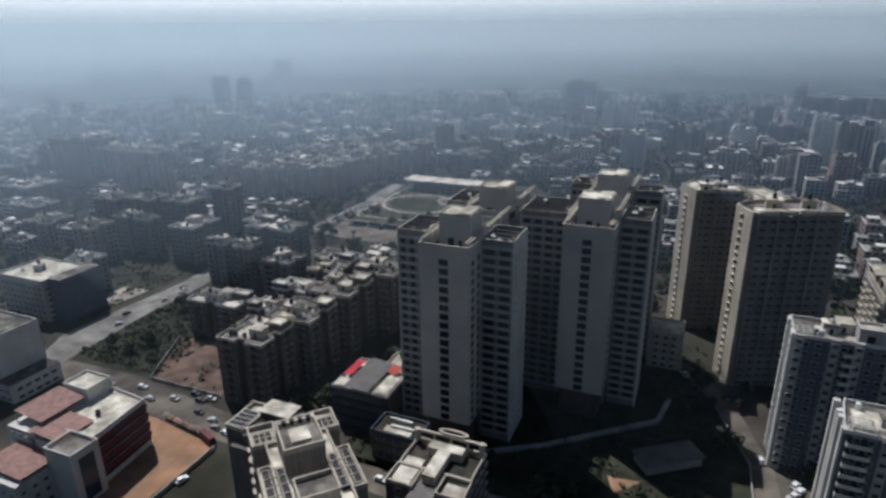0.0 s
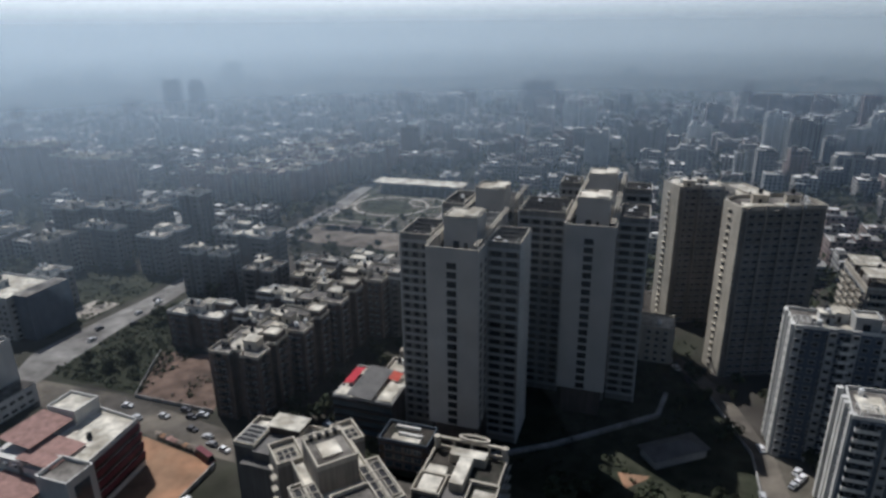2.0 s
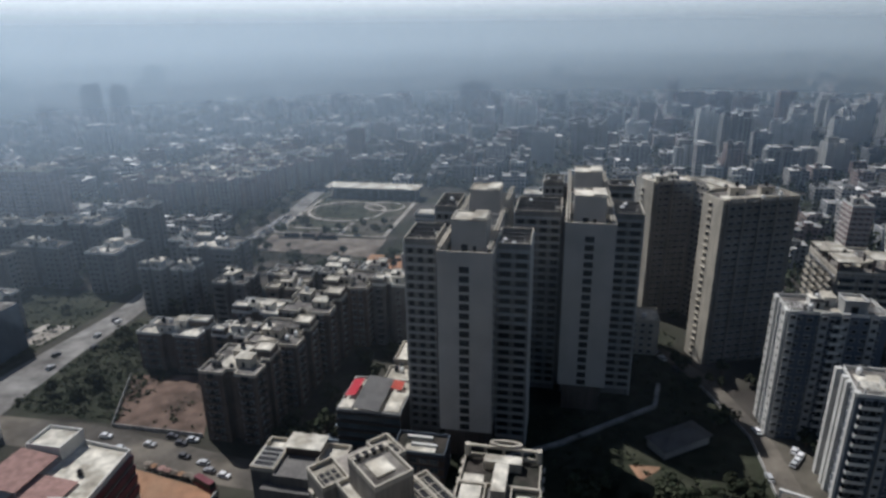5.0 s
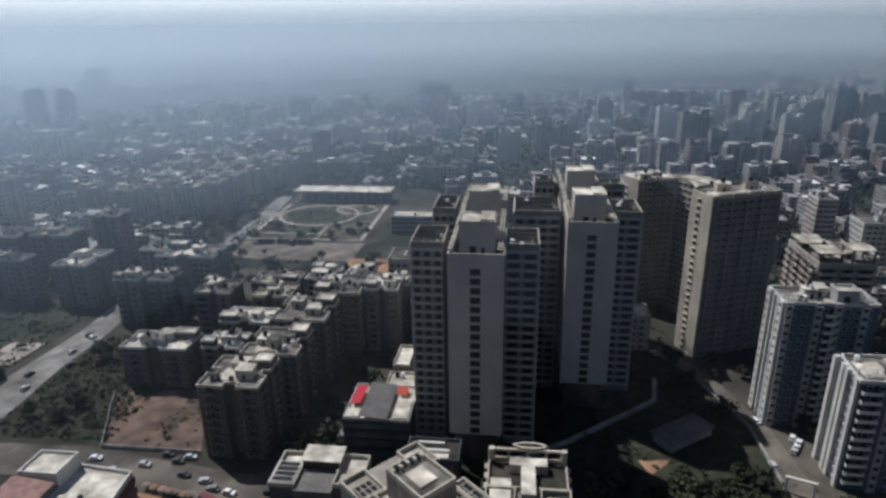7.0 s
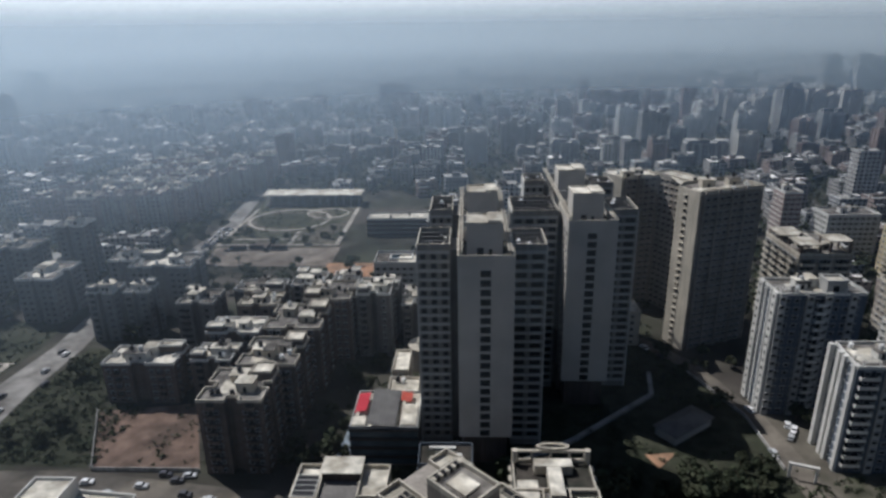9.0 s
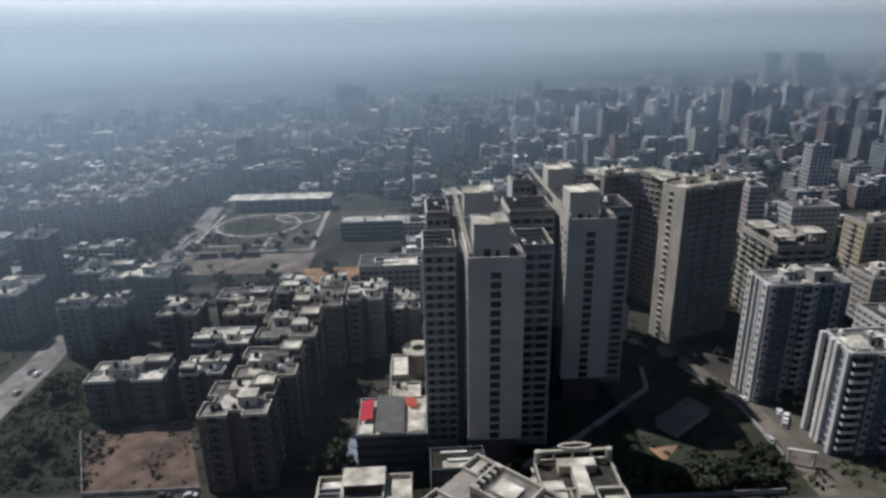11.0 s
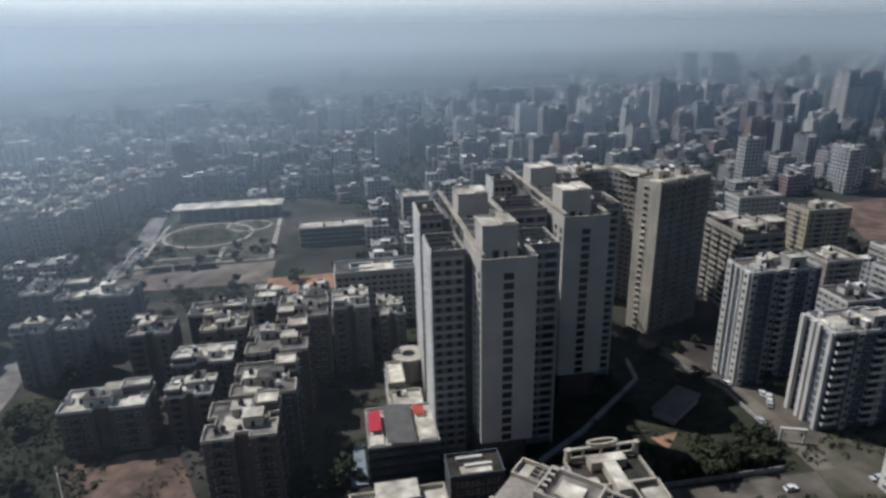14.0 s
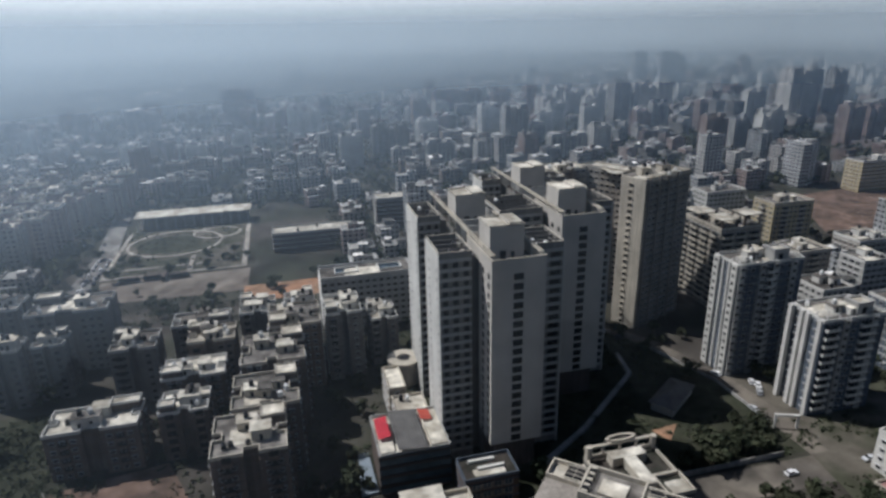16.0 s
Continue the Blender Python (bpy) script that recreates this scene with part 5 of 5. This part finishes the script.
def trunk_geo(r, h):
    g = Geo()
    g.tube(0, 0, 0, h * 0.62, 0.26, 0.13, 0, 7)
    for k in range(4):
        a = k * 1.6 + 0.3
        b = Geo()
        b.tube(0, 0, 0, r * 0.75, 0.1, 0.03, 0, 5)
        m = pose(0, 0, h * (0.35 + 0.06 * k), 0, 48, math.degrees(a))
        i = len(g.v)
        g.v += [tuple(m @ Vector(p)) for p in b.v]
        g.f += [tuple(i + q for q in f) for f in b.f]
        g.m += b.m
    return g


TRUNKS = [trunk_geo(r, h).mesh("trunk", BARK) for r, h in ((3.2, 6.5), (4.2, 8.0), (2.6, 7.5), (4.8, 9.5), (3.6, 5.5))]


def tree(x, y, k, s, rz):
    th = base("tree", x, y, 0, rz, "dusty dark green street tree with a loose crown", "tree", "city trees")
    th.matrix_world = Matrix.LocRotScale((x, y, 0), Euler((0, 0, radians(rz))), (s, s, s))
    part("trunk", TRUNKS[k], None, th)
    part("crown", CROWNS[k], None, th)


TAKEN = []
for ob in [o for o in scene.objects if o.parent is None and o.type == "EMPTY"]:
    kids = [c for c in ob.children if c.type == "MESH"]
    if not kids or ob.name.startswith(("car", "van", "bus", "lorry", "stall")):
        continue
    pts = [ob.matrix_basis @ Matrix.LocRotScale(c.location, c.rotation_euler, None) @ Vector(v) for c in kids for v in c.bound_box]
    TAKEN.append((min(p.x for p in pts), min(p.y for p in pts), max(p.x for p in pts), max(p.y for p in pts)))
OPEN = [(-262, 150, -238, 300), (-420, 130, 220, 157), (-250, 290, -234, 520), (-236, 284, -108, 486), (-209, 155, -158, 192), (-180, 90, -138, 136), (195, 290, 430, 410), (-120, 0, -20, 130), (-160, 100, -110, 145), (-100, 142, 62, 262), (-215, 150, -85, 300), (-262, 150, -195, 236), (-332, 184, -262, 262), (-30, 100, 130, 160)]


def free(x0, y0, x1, y1, gap=1.5, streets=True):
    return not any(x0 < d + gap and x1 > b - gap and y0 < e + gap and y1 > c - gap for b, c, d, e in (TAKEN + OPEN if streets else TAKEN))


def in_view(x, y, spare=0.0):
    a = math.degrees(math.atan2(-(x + 70), y + 10))
    return -56 - spare < a < 66 + spare


rng = random.Random(15)
for zone, n in (((-12, 143, 23, 158), 34), ((-70, 143, 14, 215), 55), ((-100, 215, 10, 262), 20), ((-240, 158, -196, 232), 7), ((-330, 190, -262, 262), 10), ((-180, 156, -104, 300), 110), ((-236, 300, -110, 345), 30), ((10, 128, 60, 240), 22), ((-236, 366, -156, 400), 16), ((-250, 262, -140, 300), 26), ((60, 142, 130, 240), 18), ((-25, 110, 120, 128), 30), ((-300, 290, -236, 420), 30)):
    for _ in range(n):
        x, y = rng.uniform(zone[0], zone[2]), rng.uniform(zone[1], zone[3])
        if free(x - 1.5, y - 1.5, x + 1.5, y + 1.5, 0.5, False) and not (-45 < x < 10 and 152 < y < 206) and not (-258 < x < -241 and y < 300) and not 130 < y < 142 and not (-209 < x < -158 and 156 < y < 190) and not (17 < x < 34 and 140 < y < 190):
            tree(x, y, rng.randrange(5), rng.uniform(0.55, 1.05), rng.uniform(0, 360))

# scrub: low bushes that nobody could count
g = Geo()
for zone, n in (((-240, 158, -193, 232), 1100), ((-330, 190, -264, 260), 450), ((-98, 143, 14, 260), 900), ((-234, 300, -156, 334), 300), ((-234, 374, -160, 460), 220), ((-180, 156, -90, 300), 900), ((15, 142, 60, 158), 80), ((-30, 112, 100, 127), 200)):
    for _ in range(n):
        x, y = rng.uniform(zone[0], zone[2]), rng.uniform(zone[1], zone[3])
        if not free(x - 0.6, y - 0.6, x + 0.6, y + 0.6, 0.2, False):
            continue
        s = rng.uniform(0.35, 1.05)
        for _ in range(8):
            p = Vector((x + rng.gauss(0, 0.7) * s, y + rng.gauss(0, 0.7) * s, abs(rng.gauss(0.5, 0.4)) * s))
            u = Vector((rng.gauss(0, 1), rng.gauss(0, 1), rng.gauss(0, 0.7))).normalized() * s * 0.7
            v = Vector((rng.gauss(0, 1), rng.gauss(0, 1), rng.gauss(0, 0.7))).normalized() * s * 0.6
            g.face([p - u, p - v, p + u, p + v])
tagged(part("scrub", g, LEAF, None), "low dusty green scrub and bushes", "bushes", "", "stuff")


# ---- far city ----
LAND = [
    (-690, 770, 22, 18, 60, 2), (-655, 780, 18, 18, 58, 2), (-880, 1180, 36, 24, 62, 2), (-910, 760, 60, 26, 62, 2), (-840, 780, 40, 26, 66, 2), (-181, 950, 44, 22, 50, 2), (-110, 770, 18, 18, 42, 0), (-90, 775, 18, 18, 40, 0), (-30, 655, 16, 16, 38, 2),
    (100, 692, 20, 20, 45, 0), (118, 655, 26, 20, 45, 2), (152, 1010, 80, 24, 30, 1), (110, 1025, 14, 14, 45, 0), (512, 1070, 26, 22, 75, 2), (560, 1045, 46, 24, 75, 2), (515, 690, 44, 30, 68, 0), (560, 680, 18, 18, 66, 2), (276, 775, 20, 18, 46, 0), (312, 780, 22, 20, 56, 2),
    (335, 770, 20, 18, 52, 0), (296, 560, 22, 18, 39, 1), (330, 566, 16, 16, 34, 2), (455, 550, 20, 18, 42, 1), (490, 556, 22, 18, 40, 1), (250, 740, 18, 16, 40, 0), (230, 700, 20, 16, 36, 0), (200, 730, 20, 16, 38, 0), (170, 690, 18, 16, 34, 0), (-12, 648, 18, 16, 36, 2), (20, 600, 26, 14, 24, 2),
    (420, 620, 20, 16, 34, 0), (380, 690, 22, 16, 36, 1), (640, 800, 30, 20, 46, 0), (-300, 900, 40, 20, 34, 2), (-420, 700, 44, 20, 26, 2), (600, 900, 26, 20, 40, 0), (430, 860, 24, 20, 44, 0),
    (380, 820, 20, 18, 42, 0), (345, 860, 20, 18, 44, 0), (150, 590, 40, 14, 24, 2), (190, 600, 20, 16, 30, 0), (-560, 620, 40, 18, 28, 2),
]
FARMATS = [FAR_A, FAR_B, FAR_C]
FAR_WHITE = window_wall("far_white_wall", (0.68, 0.67, 0.64), (0.12, 0.12, 0.13), (0.6, 0.58, 0.54))


def far_house(g, rng, x, y, w, d, h, kind, wing=True):
    """One far building: body with a light roof rim, a raised part, roof rooms."""
    g.box(x - w / 2, y - d / 2, 0, x + w / 2, y + d / 2, h, kind, 3, bottom=False)
    g.box(x - w / 2 - 0.2, y - d / 2 - 0.2, h, x + w / 2 + 0.2, y - d / 2 + 0.2, h + 1, kind, 4, bottom=False)
    g.box(x - w / 2 - 0.2, y - d / 2 + 0.2, h, x - w / 2 + 0.2, y + d / 2, h + 1, kind, 4, bottom=False)
    for _ in range(2 if w > 10 else 1):
        a, b = x + rng.uniform(-0.32, 0.32) * w, y + rng.uniform(-0.3, 0.3) * d
        s = rng.uniform(1.6, 3.2)
        g.box(a - s, b - s * 0.8, h, a + s, b + s * 0.8, h + rng.uniform(1.8, 3.4), kind, 4, bottom=False)
    if wing and w > 9 and rng.random() < 0.6:
        q = rng.uniform(0.3, 0.6)
        g.box(x - w / 2 + 0.3, y - d / 2 - 3, 0, x - w / 2 + w * q, y - d / 2, h - rng.choice((0, 3, 3)), kind, 4 if rng.random() < 0.5 else 3, bottom=False)


def far_tower_geo(rng, w, d, h, kind):
    """A far tower: core and side wings, a slab edge at each floor, parapets, roof rooms."""
    g = Geo()
    q = rng.uniform(0.16, 0.22)
    blocks = [(-w * q, -d / 2, w * q, d / 2, h), (-w / 2, -d * 0.38, -w * q, d * 0.4, h - rng.choice((0, 0, 3.1))), (w * q, -d * 0.4, w / 2, d * 0.38, h - rng.choice((0, 0, 3.1)))]
    for a, b, c, e, hh in blocks:
        g.box(a, b, 0, c, e, hh, kind, 3, bottom=False)
        z = 3.1
        while z < hh + 1:
            g.box(a - 0.35, b - 0.5, z - 0.45, c + 0.35, e + 0.1, z, 5, 5)
            z += 3.1
        for x in (a, (a + c) / 2 - 0.6, c - 1.2):
            g.box(x, b - 0.9, 0, x + 1.2, b, hh + 0.6, 5, 4, bottom=False)
        for y in (b, (b + e) / 2 - 0.7, e - 1.4):
            g.box(a - 0.8, y, 0, a, y + 1.4, hh + 0.6, 5, 4, bottom=False)
        g.box(a, b - 0.3, hh, c, b, hh + 1.1, 5, 4, bottom=False)
        g.box(a, b, hh, a + 0.3, e, hh + 1.1, 5, 4, bottom=False)
    for x in (-w * q * 0.5, w * 0.33, -w * 0.33):
        s = rng.uniform(0.1, 0.15) * w
        g.box(x - s, -s, h, x + s, s * 1.3, h + rng.uniform(2.5, 5.0), kind, 4, bottom=False)
    return g


def far_thing(name, label, category, group, x, y, w, d, h, kind, rng):
    if name == "far_tower":
        g = far_tower_geo(rng, w, d, h, kind)
    else:
        g = Geo()
        far_house(g, rng, 0, 0, w, d, h, kind)
    th = part(name, g, ([FAR_WHITE] + FARMATS[1:] if name == "far_tower" else FARMATS) + [FARROOF, FARROOF, (WHITE, PINK, GREYPAINT)[kind]], None)
    th.matrix_world = pose(x, y, 0, 0, 0, rng.choice((0, 0, 0, rng.uniform(-12, 12))))
    tagged(th, label, category, group)


rng = random.Random(33)
for x, y, w, d, h, kind in LAND:
    far_thing("far_tower", ("pale", "pink-brown", "grey")[kind] + " apartment tower standing in the hazy distance", "apartment tower", "far towers", x, y, w, d, h, kind, rng)
    TAKEN.append((x - w / 2, y - d / 2, x + w / 2, y + d / 2))
# the clusters of mid-rise towers beyond the cream towers and across the middle distance
for x0, y0, x1, y1, count, low, high in ((170, 560, 420, 900, 24, 26, 46), (420, 560, 760, 980, 18, 28, 50), (-40, 560, 170, 900, 12, 22, 38), (-420, 600, -60, 1000, 16, 20, 34), (700, 700, 1100, 1300, 16, 28, 50), (-900, 560, -480, 1100, 14, 22, 40)):
    for _ in range(count):
        x, y, w, d = rng.uniform(x0, x1), rng.uniform(y0, y1), rng.uniform(17, 27), rng.uniform(14, 19)
        h, kind = rng.uniform(low, high), rng.choice((0, 0, 0, 1, 2))
        if any(x - w / 2 < c + 5 and x + w / 2 > a - 5 and y - d / 2 < e + 5 and y + d / 2 > b - 5 for a, b, c, e in TAKEN):
            continue
        far_thing("far_tower", ("pale", "pink-brown", "grey")[kind] + " apartment tower standing in the hazy distance", "apartment tower", "far towers", x, y, w, d, h, kind, rng)
        TAKEN.append((x - w / 2, y - d / 2, x + w / 2, y + d / 2))
things, rest = 0, Geo()
greens = Geo()


def far_tree(x, y, s):
    for _ in range(11):
        p = Vector((x + rng.gauss(0, 1.3) * s, y + rng.gauss(0, 1.3) * s, rng.uniform(2.0, 6.5) * s))
        u = Vector((rng.gauss(0, 1), rng.gauss(0, 1), rng.gauss(0, 0.6))).normalized() * s * 1.7
        v = Vector((rng.gauss(0, 1), rng.gauss(0, 1), rng.gauss(0, 0.6))).normalized() * s * 1.4
        greens.face([p - u, p - v, p + u, p + v])


def city(x0, y0, x1, y1, cell, low, high, fill, tall):
    global things
    ny, nx = int((y1 - y0) / cell), int((x1 - x0) / cell)
    for j in range(ny):
        for i in range(nx):
            x, y = x0 + (i + 0.5) * cell + rng.uniform(-0.12, 0.12) * cell, y0 + (j + 0.5) * cell + rng.uniform(-0.12, 0.12) * cell
            if not in_view(x, y):
                continue
            patch = noise.noise((x / 90, y / 90, 3.1))
            for _ in range(7 if cell < 24 else 6):
                tx, ty = x + rng.uniform(-0.5, 0.5) * cell, y + rng.uniform(-0.5, 0.5) * cell
                if free(tx - 1.5, ty - 1.5, tx + 1.5, ty + 1.5):
                    far_tree(tx, ty, rng.uniform(0.7, 1.5))
            if patch < -0.22 or rng.random() > fill:
                continue
            w, d, h = cell * rng.uniform(0.5, 0.82), cell * rng.uniform(0.45, 0.75), rng.uniform(low, high)
            if rng.random() < tall:
                h *= rng.uniform(1.6, 2.4)
            if not free(x - w / 2, y - d / 2, x + w / 2, y + d / 2):
                continue
            kind = rng.choice((0, 0, 1, 1, 2))
            if things < 280 and math.hypot(x + 60, y) < 520:
                far_thing("house", "low plastered city house with a bright cluttered roof", "house", "city houses", x, y, w, d, h, kind, rng)
                things += 1
            else:
                far_house(rest, rng, x, y, w, d, h, kind)


city(-760, 150, 520, 420, 20, 7, 17, 0.72, 0.1)
city(-1200, 420, 800, 700, 23, 9, 18, 0.72, 0.12)
city(-1900, 700, 1500, 1300, 29, 9, 18, 0.6, 0.1)
city(-3000, 1300, 2600, 2300, 44, 7, 14, 0.5, 0.05)
city(-3600, 2300, 3600, 3500, 90, 8, 18, 0.4, 0.04)
tagged(part("distant_city", rest, FARMATS + [FARROOF, FARROOF], None), "countless distant low buildings with bright roofs", "buildings", "", "stuff")
tagged(part("distant_trees", greens, LEAF, None), "distant dusty green trees between the houses", "trees", "", "stuff")

# ---- haze ----
def arc(r, top, first=14, last=172, n=140, z0=0.0):
    g = Geo()
    for i in range(n):
        a, b = radians(first + (last - first) * i / n), radians(first + (last - first) * (i + 1) / n)
        p, q = (r * math.cos(a) - 60, r * math.sin(a) + 20), (r * math.cos(b) - 60, r * math.sin(b) + 20)
        g.face([(*p, z0), (*q, z0), (*q, top), (*p, top)])
    return g


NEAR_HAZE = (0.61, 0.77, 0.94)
# Haze painted on nested transparent sheets; the three farthest emit their own light.
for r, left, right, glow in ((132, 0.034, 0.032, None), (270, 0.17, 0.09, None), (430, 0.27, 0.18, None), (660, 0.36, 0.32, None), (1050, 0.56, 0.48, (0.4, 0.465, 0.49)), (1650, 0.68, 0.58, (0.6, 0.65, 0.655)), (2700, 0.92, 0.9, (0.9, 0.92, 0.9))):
    tagged(part("backdrop", arc(r, 135 + 0.12 * r), haze_material("haze_sheet", r, left, right, NEAR_HAZE, glow), None), "see-through sheet painted as blue-grey haze over the city", "haze", "", "structure")

# the bright hazy sky low over the horizon, four kilometres off
m = bpy.data.materials.new("horizon_sky")
m.use_nodes = True
n, l = m.node_tree.nodes, m.node_tree.links
n.remove(n["Principled BSDF"])
glow, geo, sep = n.new("ShaderNodeEmission"), n.new("ShaderNodeNewGeometry"), n.new("ShaderNodeSeparateXYZ")
up, ramp = n.new("ShaderNodeMapRange"), n.new("ShaderNodeValToRGB")
l.new(geo.outputs["Position"], sep.inputs[0]), l.new(sep.outputs[2], up.inputs["Value"])
up.inputs["From Max"].default_value = 420
ramp.color_ramp.elements[0].position, ramp.color_ramp.elements[0].color = 0.0, (0.24, 0.33, 0.39, 1)
ramp.color_ramp.elements[1].position, ramp.color_ramp.elements[1].color = 0.75, (0.9, 0.93, 0.92, 1)
mid = ramp.color_ramp.elements.new(0.34)
mid.color = (0.78, 0.82, 0.82, 1)
side = n.new("ShaderNodeMapRange")
side.interpolation_type = "SMOOTHSTEP"
l.new(sep.outputs[0], side.inputs["Value"])
for key, value in (("From Min", -2600), ("From Max", 2600), ("To Min", 1.1), ("To Max", 0.8)):
    side.inputs[key].default_value = value
l.new(side.outputs[0], glow.inputs["Strength"])
l.new(up.outputs[0], ramp.inputs[0]), l.new(ramp.outputs[0], glow.inputs[0]), l.new(glow.outputs[0], n["Material Output"].inputs[0])
tagged(part("backdrop_sky", arc(4200, 900), m, None), "pale hazy sky low over the horizon", "sky", "", "structure")
